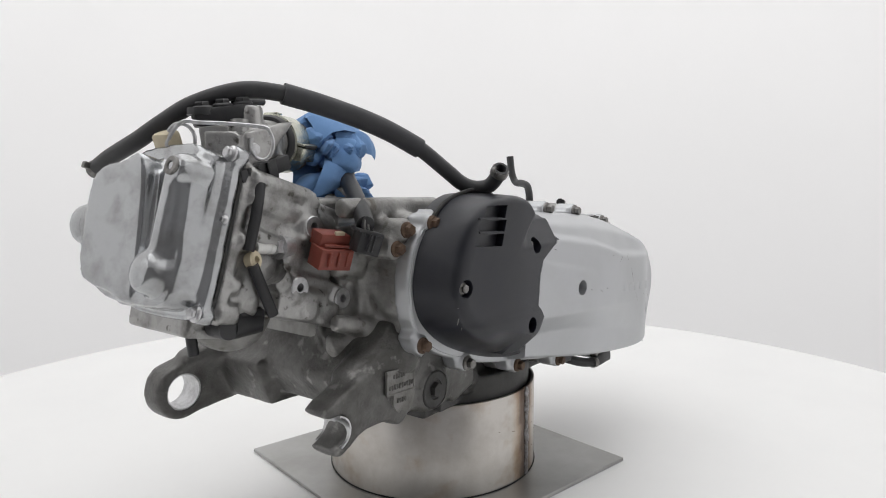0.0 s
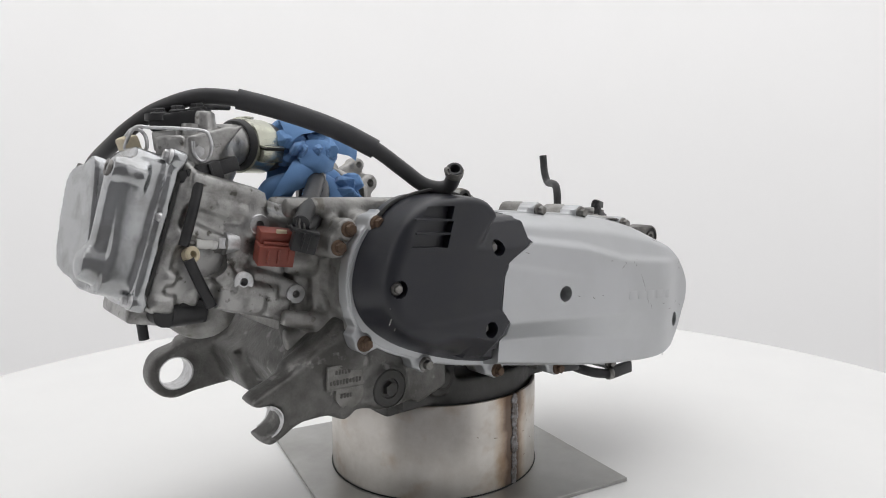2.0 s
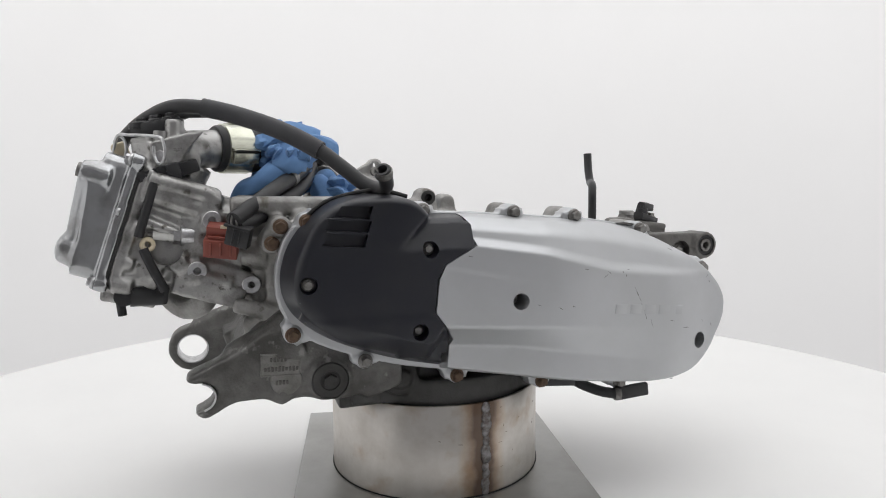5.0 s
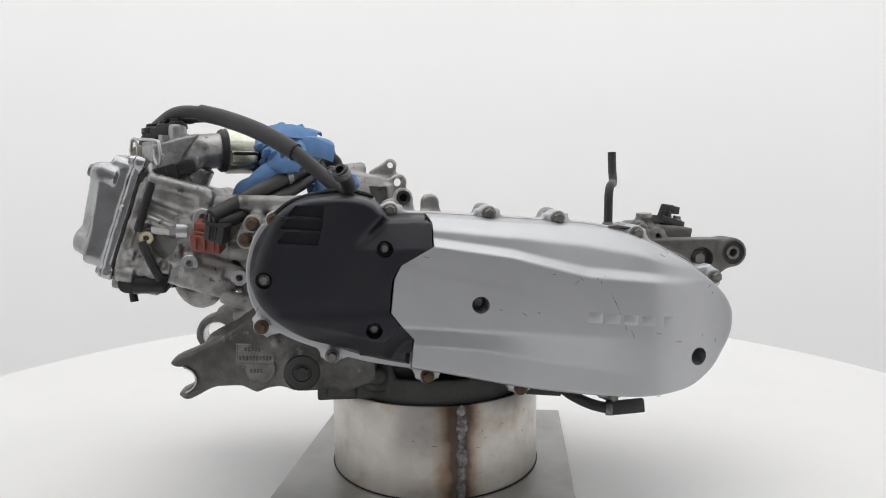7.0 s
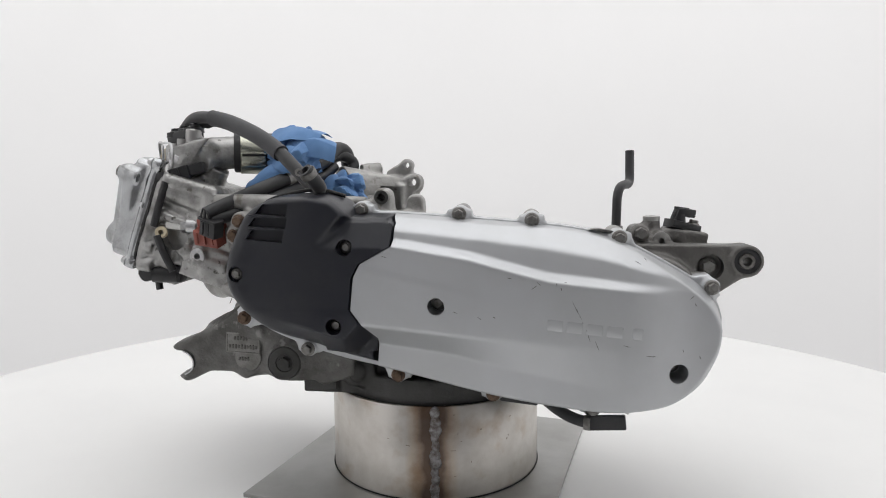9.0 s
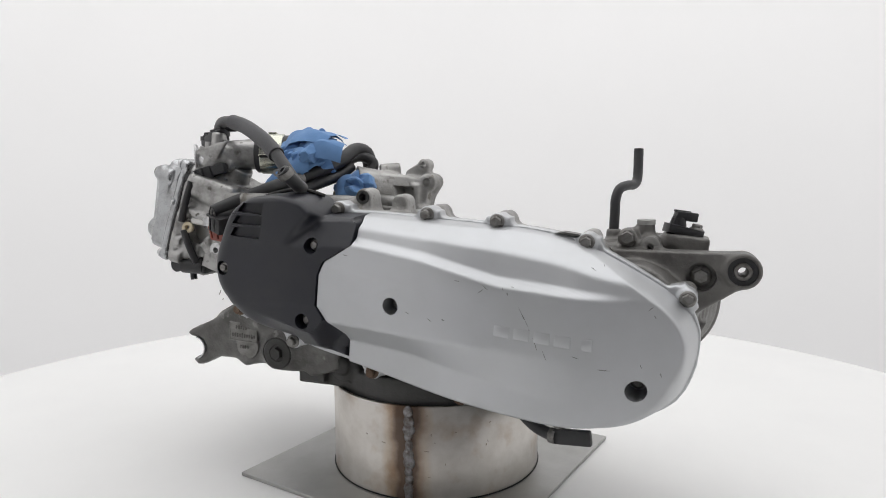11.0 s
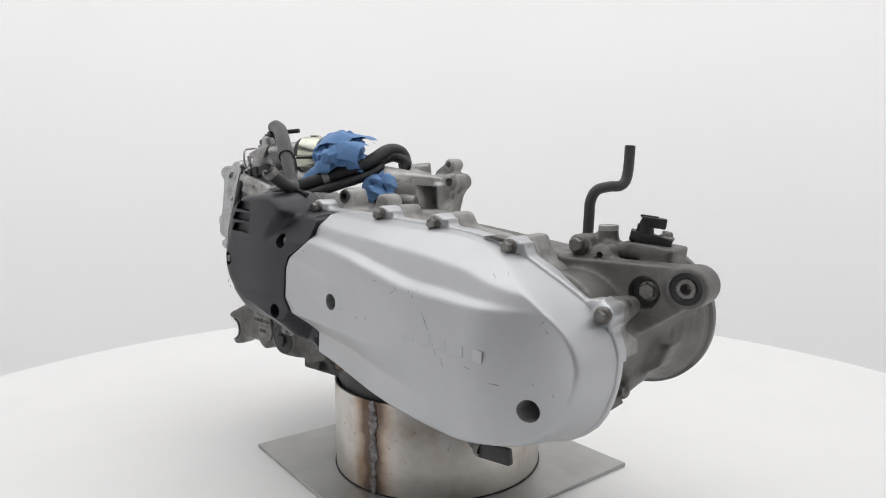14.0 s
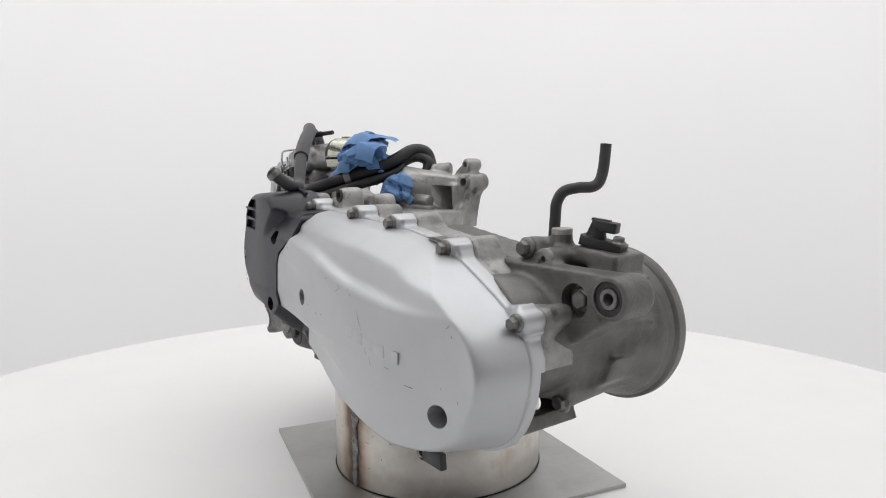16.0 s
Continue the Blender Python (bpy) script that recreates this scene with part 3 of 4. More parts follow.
def hanger(engine):
    """The lower mount: a ring on the far side and an open fork on the near side."""
    bm = bmesh.new()
    cyl(bm, (-244, 80, 125), (-244, 106, 125), 24.5)
    prism(bm, [(-262, 142), (-238, 150), (-205, 166), (-150, 178), (-110, 180), (-110, 112), (-160, 110), (-195, 106), (-230, 103)], 80, 99)
    prism(bm, [(-215, 152), (-150, 176), (-110, 180), (-110, 112), (-160, 112), (-200, 112)], 20, 84)
    prism(bm, [(-247, 143), (-238, 148), (-206, 161), (-188, 173), (-165, 183), (-60, 172), (-62, 118), (-95, 107), (-103, 113), (-113, 111), (-140, 113), (-154, 119),
               (-168, 113), (-183, 119), (-208, 118), (-231, 107), (-237, 109), (-241, 115), (-232, 117), (-224, 124), (-223, 134), (-232, 138), (-243, 138)], -96, -70)
    prism(bm, [(-205, 150), (-192, 172), (-168, 192), (-100, 198), (-100, 114), (-165, 114), (-192, 124)], -88, 84)
    ball(bm, (-178, 66, 114), 11, (1.4, 1.2, 0.8))
    cyl(bm, (-240, 92, 146), (-150, 60, 172), 12, 20)
    cyl(bm, (-129, -102, 131), (-129, -70, 131), 19)
    cyl(bm, (-170, -99, 121), (-170, -75, 121), 9)
    cyl(bm, (-150, -80, 168), (-212, -76, 150), 26, 14)
    cyl(bm, (-140, -60, 190), (-190, -30, 176), 24, 16)
    cut = bmesh.new()
    cyl(cut, (-244, 60, 125), (-244, 120, 125), 16)
    cyl(cut, (-129, -120, 131), (-129, -98, 131), 16.5)
    part("hanger", baked(bm, 2.0, 44, cutter=cut, grain=0.55), OILY, engine, "grey cast engine hanger with ring and fork", 50)
    bm = lathe(bmesh.new(), (-244, 81, 125), (0, 1, 0), [(16.2, 0), (16.2, 24), (14.6, 24), (14.6, 0), (16.2, 0)], 40)
    part("ring_bush", bm, BRIGHT, engine, "bright bored bush")
    bm = bmesh.new()
    arc = [(-237 + 13.5 * math.cos(radians(q)), 127 + 11.5 * math.sin(radians(q))) for q in range(-70, 76, 12)]
    back = [(-237 + 14.8 * math.cos(radians(q)), 127 + 12.8 * math.sin(radians(q))) for q in range(74, -71, -12)]
    prism(bm, arc + back, -96.5, -69.5)
    part("fork_bush", bm, BRIGHT, engine, "bright machined fork seat")
    bm = bmesh.new()
    lathe(bm, (-129, -98, 131), (0, -1, 0), [(15.8, -1), (15.8, 2.6), (14.8, 3.4), (8.6, 3.4), (8.0, 2.4), (0, 2.4)], 40)
    cyl(bm, (-129, -99, 131), (-129, -104.5, 131), 6.6, 6.0, 6)
    part("drain_bolt", bm, CAST_DARK, engine, "large dark bolt in a round recess")
    bm = box(bmesh.new(), (-170, -97.6, 149), (33, 3, 19), (0, 3, 0), 1.4, 3)
    cyl(bm, (-166, -96, 135), (-166, -98.6, 135), 13.5, 12.8, 36)
    pad = part("number_pad", bm, STAMP, engine, "cast pad with unreadable stamped rows")
    for c, sz in (((-170, 158.3), (33, 1.4)), ((-170, 139.8), (33, 1.4)), ((-186, 149), (1.4, 18)), ((-154, 149), (1.4, 18))):
        part("pad_edge", box(bmesh.new(), (c[0], -98.9, c[1]), (sz[0], 1.4, sz[1]), (0, 3, 0), 0.5, 2), STAMP, pad)
    rnd = random.Random(21)
    for z, x0, n in ((154, -178, 5), (146, -183, 10), (134, -174, 4)):
        for k in range(n):
            part("stamped_bar", box(bmesh.new(), (x0 + 2.9 * k, -99.3, z - 0.12 * k), (2.0, 0.7, rnd.uniform(3.2, 4.6)), (0, rnd.uniform(-6, 12), 0), 0.3, 1), STAMP_DARK, pad)


def gearcase(engine):
    bm = bmesh.new()
    cyl(bm, (205, -100, 190), (219, -20, 188), 46, 44, 48)
    cyl(bm, (219, -40, 188), (223, 16, 188), 40, 58, 48)
    prism(bm, [(110, 256), (172, 243), (208, 226), (240, 205), (248, 190), (205, 178), (110, 190)], -96, -40)
    prism(bm, [(110, 250), (172, 240), (215, 238), (240, 232), (250, 205), (205, 178), (110, 190)], -60, -10)
    prism(bm, [(190, 244), (215, 243), (290, 242), (302, 239), (308, 228), (303, 216), (292, 212), (262, 192), (240, 186), (200, 200)], -70, -48)
    cyl(bm, (294, -74, 228), (294, -44, 228), 15.0)
    prism(bm, [(245, 238), (276, 234), (270, 205), (258, 190), (245, 186)], -52, -4)
    box(bm, (203, -28, 238), (46, 32, 16), (0, 0, 0))
    cyl(bm, (217, -34, 230), (217, -34, 265), 8.2)
    cyl(bm, (222, -58, 245), (222, -20, 245), 8.8)
    cyl(bm, (203, -56, 252), (203, -20, 250), 8.8)
    cyl(bm, (187, -12, 235), (187, -12, 256), 7)
    box(bm, (250, -20, 246), (40, 34, 14), (0, 8, 0))
    box(bm, (130, -35, 232), (130, 50, 40), (0, 8, 0))
    # the round body between the cover and the hub, open below
    for k in range(12):
        f = k / 11
        r, cx, cz = 42 + 15 * f ** 1.4, 206 + 16 * f, 192 - 3 * f
        arc = [(cx + r * math.cos(radians(q)), cz + r * math.sin(radians(q))) for q in range(-14, 195, 11)]
        prism(bm, arc, -97 + 9.3 * k, -97 + 9.3 * k + 10)
    # lower side: a boss, a gusset and a ledge that leave a hollow under the cover
    cyl(bm, (240, -58, 146), (240, -10, 150), 9)
    cyl(bm, (212, -72, 150), (244, -46, 150), 8)
    prism(bm, [(195, 120), (225, 132), (262, 158), (270, 176), (240, 178), (215, 160), (190, 150)], -34, 10)
    prism(bm, [(150, 104), (190, 98), (232, 122), (228, 132), (190, 116), (150, 120)], -96, -30)
    box(bm, (256, -28, 180), (10, 60, 56), (0, 30, -10))
    cut = bmesh.new()
    cyl(cut, (294, -100, 228), (294, -20, 228), 11.5)
    cyl(cut, (263, -90, 222), (263, -61, 222), 12)
    cyl(cut, (222, -66, 245), (222, -46, 245), 3.4)
    cyl(cut, (217, -34, 254), (217, -34, 275), 4.2)
    part("gearcase", baked(bm, 2.0, 12, cutter=cut, grain=0.15), GEAR, engine, "grey cast final gearcase with a rear arm", 50)
    bm = bmesh.new()
    lathe(bm, (221.5, 34, 188), (0, -1, 0), [(0, 0), (57, 0), (60.5, 3), (62, 7), (62, 13), (60.5, 15), (59.5, 15.5), (59, 18), (57.5, 22), (56, 22.5), (52, 27), (0, 27)], 96)
    part("drum_flange", bm, GEAR, engine, "dark round hub flange", 35)
    bm = bmesh.new()
    lathe(bm, (294, -73, 228), (0, -1, 0), [(11.4, -22), (11.4, -1), (7.5, -1), (7.0, -3), (7, -22)], 32)
    part("bush", bm, RUBBER, engine, "black rubber bush")
    bm = lathe(bmesh.new(), (294, -72, 228), (0, -1, 0), [(7.0, -24), (7.0, 1), (6.5, 1.6), (4.2, 1.6), (3.8, 1), (3.8, -24), (7.0, -24)], 28)
    part("bush_sleeve", bm, BOLT, engine, "bright steel sleeve in the bush")
    part("arm_bolt", hex_bolt(bmesh.new(), (263, -62, 222), (0, -1, 0), 6.5, 8.5, 5), BOLT, engine)
    part("top_bolt", hex_bolt(bmesh.new(), (203, -57, 252), (0, -1, 0), 6.0, 8.2, 7), BOLT, engine)
    part("lower_bolt", hex_bolt(bmesh.new(), (240, -56, 142), (0, -1, 0), 6.0, 8.0, 6), BOLT, engine)
    part("bored_boss", lathe(bmesh.new(), (222, -57, 245), (0, -1, 0), [(8.3, -2), (8.3, 1.5), (7.5, 2), (2.6, 2), (2.2, -8), (0, -8)], 28), CAST, engine)
    part("plug_boss", lathe(bmesh.new(), (217, -34, 264), (0, 0, 1), [(8.0, -2), (8.0, 2), (7.4, 2.6), (3.4, 2.6), (3.0, -6), (0, -6)], 28), CAST, engine)
    # the speed sensor
    bm = bmesh.new()
    prism(bm, [(-16, -4), (16, -4), (16, 4), (-16, 4)], -9, 9, 2)
    bmesh.ops.transform(bm, matrix=pose(248, -24, 256, 0, 14, 20), verts=bm.verts)
    sensor = part("sensor", bm, VINYL, engine, "black plastic speed sensor")
    bm = bmesh.new()
    cyl(bm, (244, -26, 257), (244, -26, 268), 7, 6)
    box(bm, (250, -24, 269), (19, 10, 8), (0, 8, 20), 1.2)
    for q in (-4, 0, 4):
        box(bm, (240.5 - q * 0.3, -27 + q, 265), (4, 1.4, 13), (0, 24, 20), 0.4, 1)
    box(bm, (247, -25, 273.5), (14, 5, 2), (0, 8, 20), 0.4, 1)
    part("connector", bm, VINYL, sensor)
    part("sensor_bolt", hex_bolt(bmesh.new(), (259, -21, 257), (0.2, 0, 1), 4.5, 6, 5), BOLT, sensor)
    # the breather tube
    bm = tube(bmesh.new(), [(187, -12, 254), (187.5, -11, 272), (188, -10, 284), (191, -5, 293), (197, 6, 296), (202, 16, 296.5), (204.5, 22, 301), (205, 26, 312), (205, 28.5, 331)],
              4.6, 16, 8, 0.35)
    part("breather_tube", bm, RUBBER, engine, "black rubber breather tube bent twice")


def far_bracket(engine):
    """The casting on the far side with its funnel and mount holes."""
    bm = bmesh.new()
    # a horn from the round mouth to the flat mount plate
    mouth = turn_to((0.80, 0.55, 0.05))
    n = 32
    a = [bm.verts.new(Vector((-108, 40, 288)) + mouth @ Vector((31 * math.cos(2 * math.pi * i / n), 31 * math.sin(2 * math.pi * i / n), 0))) for i in range(n)]
    b = []
    for v in a:
        d = v.co - Vector((-108, 40, 288))
        k = max(abs(d.z) / 26, Vector((d.x, d.y)).length / 26, 0.01)
        b.append(bm.verts.new(Vector((-48, 78, 280)) + Vector((d.x * 0.3 / k, d.y * 0.5 / k, d.z * 0.95 / k))))
    bm.faces.new(a), bm.faces.new(b[::-1])
    for i in range(n):
        bm.faces.new((a[i], b[i], b[(i + 1) % n], a[(i + 1) % n]))
    prism(bm, [(-66, 312), (-52, 320), (-40, 327), (-33, 322), (-35, 310), (-24, 305), (-22, 293), (-30, 282), (-40, 246), (-62, 246)], 80, 92)
    prism(bm, [(-50, 302), (-36, 306), (-30, 296), (-38, 246), (-52, 246)], 66, 92)
    cyl(bm, (-41, 76, 319), (-41, 97, 319), 7.5)
    cyl(bm, (-33, 68, 299), (-33, 98, 299), 10.5)
    box(bm, (-98, 46, 264), (80, 60, 22), (0, 4, 20))
    prism(bm, [(-60, 300), (-40, 296), (-44, 250), (-90, 250)], 60, 70)
    cyl(bm, (-92, 66, 313), (-72, 80, 315), 8)
    cyl(bm, (-36, 62, 262), (-36, 80, 286), 5)
    cut = bmesh.new()
    cyl(cut, (-41, 60, 319), (-41, 120, 319), 3.6)
    cyl(cut, (-33, 60, 299), (-33, 120, 299), 4.6)
    cyl(cut, (-120, 32, 287.5), (-86, 55, 289), 27, 23, 32)
    prism(cut, [(-66, 296), (-46, 294), (-44, 262), (-58, 258)], 40, 74)
    part("far_bracket", baked(bm, 1.8, 10, cutter=cut, grain=0.3), CAST, engine, "grey cast bracket with a funnel and two holes", 50)


# ---- the cylinder, tilted forward and up ----
AX = Vector((-0.948, 0, 0.319))
UPV = Vector((0.319, 0, 0.948))
HEAD = Vector((-285, -2, 277))


def head_m():
    """Head space: x along the cylinder outwards, y across, z up."""
    m = Matrix((AX, Vector((0, 1, 0)), UPV)).transposed().to_4x4()
    m.translation = HEAD
    return m


def hd(u, y, v):
    return HEAD + AX * u + UPV * v + Vector((0, y, 0))


def to_head(bm):
    bmesh.ops.transform(bm, matrix=head_m(), verts=bm.verts)
    return bm


def across(bm, outline, x0, x1):
    """A prism in head space with an outline in y and z."""
    a = [bm.verts.new((x0, y, z)) for y, z in outline]
    b = [bm.verts.new((x1, y, z)) for y, z in outline]
    n = len(a)
    bm.faces.new(a), bm.faces.new(b[::-1])
    for i in range(n):
        bm.faces.new((a[i], b[i], b[(i + 1) % n], a[(i + 1) % n]))
    return bm


LID_CORNERS = [(-52, -63), (-56, -42), (-54, -5), (-52, 30), (-46, 46), (-20, 48), (15, 46), (40, 37), (50, 18), (52, -14), (50, -46), (42, -62), (15, -68), (-30, -68)]
LID = loop_dense(LID_CORNERS, 64)


def wedge(bm, outline, x0, a, b, c=0.0):
    """A prism in head space whose outer face leans: x = a + b z + c y."""
    p = [bm.verts.new((x0, y, z)) for y, z in outline]
    q = [bm.verts.new((a + b * z + c * y, y, z)) for y, z in outline]
    n = len(p)
    bm.faces.new(p), bm.faces.new(q[::-1])
    for i in range(n):
        bm.faces.new((p[i], q[i], q[(i + 1) % n], p[(i + 1) % n]))
    return bm


def cylinder_head(engine):
    # barrel and head castings
    bm = bmesh.new()
    across(bm, [(y * 0.93, z * 0.93) for y, z in LID], -38, -2)
    across(bm, [(y, z) for y, z in LID], -10, -1)
    across(bm, [(-47, -50), (-50, 0), (-45, 36), (45, 36), (48, -10), (45, -52)], -100, -34)
    across(bm, [(-53, -56), (-53, 40), (50, 40), (50, -56)], -66, -58)
    for k in range(3):
        cyl(bm, (-16, -52, -40 + 30 * k), (-8, -52, -40 + 30 * k), 6)
    cyl(bm, (-44, -50, -6), (-14, -52, -2), 5)
    cyl(bm, (-96, -50, -34), (-60, -52, -38), 7)
    box(bm, (-30, -50, -34), (10, 8, 24), (0, 25, 0))
    cyl(bm, (-90, -44, 18), (-12, -46, 22), 11)
    cyl(bm, (-60, -48, 34), (-8, -50, 32), 8)
    cyl(bm, (-35, -20, -22), (-35, -52, -20), 21, 16)
    cyl(bm, (-30, -10, 30), (-38, -12, 58), 20, 16)
    box(bm, (-54, -48, -4), (5, 12, 84), (0, -4, 0))
    box(bm, (-62, -50, 26), (12, 12, 18), (0, -4, 0))
    box(bm, (-80, -46, -46), (60, 20, 18))
    for u, v in ((-88, 12), (-68, -29), (-110, -45)):
        cyl(bm, (u * 0.72, -58, v), (u * 0.72, -30, v), 8)
    box(bm, (-18, 0, -66), (44, 74, 22), (0, 6, 0))
    cyl(bm, (-20, -50, -58), (-4, -50, -60), 8)
    cut = bmesh.new()
    cyl(cut, (-35, -70, -20), (-36, -44, -20), 14)
    to_head(bm), to_head(cut)
    # the round bowl about the spark plug
    ball(bm, (-232, -34, 255), 27, (1.0, 0.85, 1.05))
    cyl(bm, (-262, -40, 296), (-214, -42, 286), 13, 11)
    for p in ((-219, -59, 270), (-233, -58, 227), (-189, -56, 212)):
        cyl(bm, p, (p[0], -30, p[2]), 8.5)
        cyl(cut, (p[0], -66, p[2]), (p[0], -49, p[2]), 4.2)
    prism(bm, [(-236, 236), (-228, 237), (-187, 222), (-181, 214), (-187, 205), (-195, 205), (-234, 219), (-240, 226)], -54, -30)
    part("barrel", baked(bm, 1.7, 8, cutter=cut, grain=0.2), CLEAN, engine, "cast alloy cylinder barrel and head", 55)
    for p in ((-219, -59, 270), (-233, -58, 227), (-189, -56, 212)):
        bm = lathe(bmesh.new(), p, (0, -1, 0), [(8.0, -2), (8.0, 0.8), (7.4, 1.3), (3.2, 1.3), (2.7, -0.5), (2.7, -9.5), (0, -9.5)], 28)
        part("mount_boss", bm, BRIGHT, engine, "bored round mount boss")
    # gasket and lid
    bm = to_head(across(bmesh.new(), [(y * 0.99, z * 0.99) for y, z in LID], -1.2, 1.2))
    part("lid_gasket", bm, GASKET, engine, "black gasket under the lid")
    bm = bmesh.new()
    across(bm, LID, 0.5, 9)
    across(bm, [(y * 0.93 + 0.5, z * 0.93) for y, z in LID], 4, 30)
    wedge(bm, [(-50, -54), (-51, 18), (-44, 27), (-17, 30), (-15, -57)], 20, 33, 0.10)
    wedge(bm, loop_dense([(-12, -57), (-13, 27), (8, 26), (25, 22), (33, 14), (37, 0), (39, -20), (40, -42), (33, -54), (12, -58)], 48), 20, 45.0, 0.17, 0.19)
    across(bm, [(-48, 20), (-46, 38), (36, 34), (40, 10)], 8, 30)
    for y, z in ((-48, 44), (-51, -62), (46, 38), (44, -60)):
        cyl(bm, (-2, y, z), (9, y, z), 6.5)
    # ribs and bosses on its face
    cyl(bm, (20, -43, 24), (43, -43, 24), 11, 9)
    ball(bm, (34, -42, 24), 11.5)
    cyl(bm, (36, -40, 24), (31, -36, -42), 9)
    cyl(bm, (20, -35, -42), (42, -32, -42), 17, 13)
    ball(bm, (38, -33, -42), 13.5, (0.6, 1, 1))
    to_head(bm)
    lid = part("valve_lid", baked(bm, 1.5, 16, grain=0.12), POLISHED, engine, "wiped bright alloy valve cover", 60)
    for y, z, k in ((-48, 44, 1.0), (-53, 0, 0.6), (-51, -62, 1.0)):
        part("lid_bolt", hex_bolt(bmesh.new(), hd(9 if k == 1.0 else 6, y, z), AX, 4.0 * k, 5.6 * k, 5.0 * k), BRIGHT, lid)
    part("lid_boss_bolt", lathe(bmesh.new(), hd(44.0, -43, 24), AX, [(6, -1), (6, 1.5), (3, 1.5), (2.6, -5), (0, -5)], 24), BOLT, lid)
    bm = lathe(bmesh.new(), (-311, 54, 272), (-0.33, 0.94, 0.03), [(18, -6), (18, 8), (17.4, 9), (16.5, 9.4), (16.5, 14), (14.5, 21), (10, 26), (5, 28.5), (0, 29)], 36)
    part("oil_cap", bm, POLISHED, lid, "bright domed plug on the far side")
    # exhaust stub side: outlet studs below the head
    for p in ((-297, -22, 186), (-270, 16, 193)):
        bm = cyl(bmesh.new(), p, (p[0] - 3, p[1], p[2] + 32), 3.8, 3.8, 16)
        part("exhaust_stud", bm, VINYL, engine, "stud in a black cap")
    bm = bmesh.new()
    tube(bm, [(-264, 26, 216), (-258, 24, 194), (-244, 14, 184), (-230, 5, 192), (-224, 0, 220)], 13, 20)
    part("water_elbow", bm, CAST, engine, "dull curved water pipe elbow")
    for s in (0, 5):
        bm = lathe(bmesh.new(), (-227 + s * 0.6, 3, 202 + s), (0.4, -0.2, 0.9), [(13.4, -1), (14.2, 0), (13.4, 1)], 28)
        part("elbow_clamp", bm, RUST, engine, "rusty wire hose clamp")
    # spark plug
    d = (Vector((-1, -0.12, 0.08))).normalized()
    p = Vector((-243, -50, 257))
    bm = lathe(bmesh.new(), p - d * 8, d, [(9, 0), (9, 10), (6, 12), (0, 12)], 24)
    cyl(bm, p - d * 2, p + d * 8, 8, 7.6, 6)
    plug = part("spark_plug", bm, BRIGHT, engine, "steel and white ceramic spark plug")
    part("insulator", lathe(bmesh.new(), p + d * 7, d, [(5.2, 0), (5.2, 4), (4.6, 5), (5, 8), (4.4, 14), (4.2, 17), (0, 17)], 24), WHITE, plug, "white ceramic insulator")
    part("terminal", lathe(bmesh.new(), p + d * 23, d, [(2, 0), (2, 5), (3, 6), (3, 10), (1.5, 12), (0, 12)], 18), BOLT, plug)
    ring = lathe(bmesh.new(), (-271, -57, 251), (0.3, -1, 0.2), [(5.4, -4), (6.2, 2), (5, 3), (2.6, 3), (2.6, -4), (5.4, -4)], 28)
    part("lead_boot", ring, CREAM, engine, "cream plastic lead cap")
    part("upper_lead", tube(bmesh.new(), [(-263, -57, 302), (-270, -60, 280), (-277, -60, 258)], 3.8, 12, 6), VINYL, engine, "black flattened cable")
    part("lower_lead", tube(bmesh.new(), [(-274, -60, 248), (-268, -61, 232), (-259, -60, 212)], 4.0, 12, 6), VINYL, engine, "black cable end")
    bm = bmesh.new()
    cyl(bm, (-287, -48, 207), (-262, -44, 205), 9, 8)
    box(bm, (-270, -40, 208), (24, 22, 18), (0, 10, 8), 3)
    cyl(bm, (-291, -56, 208), (-291, -36, 208), 8)
    part("temperature_sensor", bm, VINYL, engine, "black plastic sensor under the head")


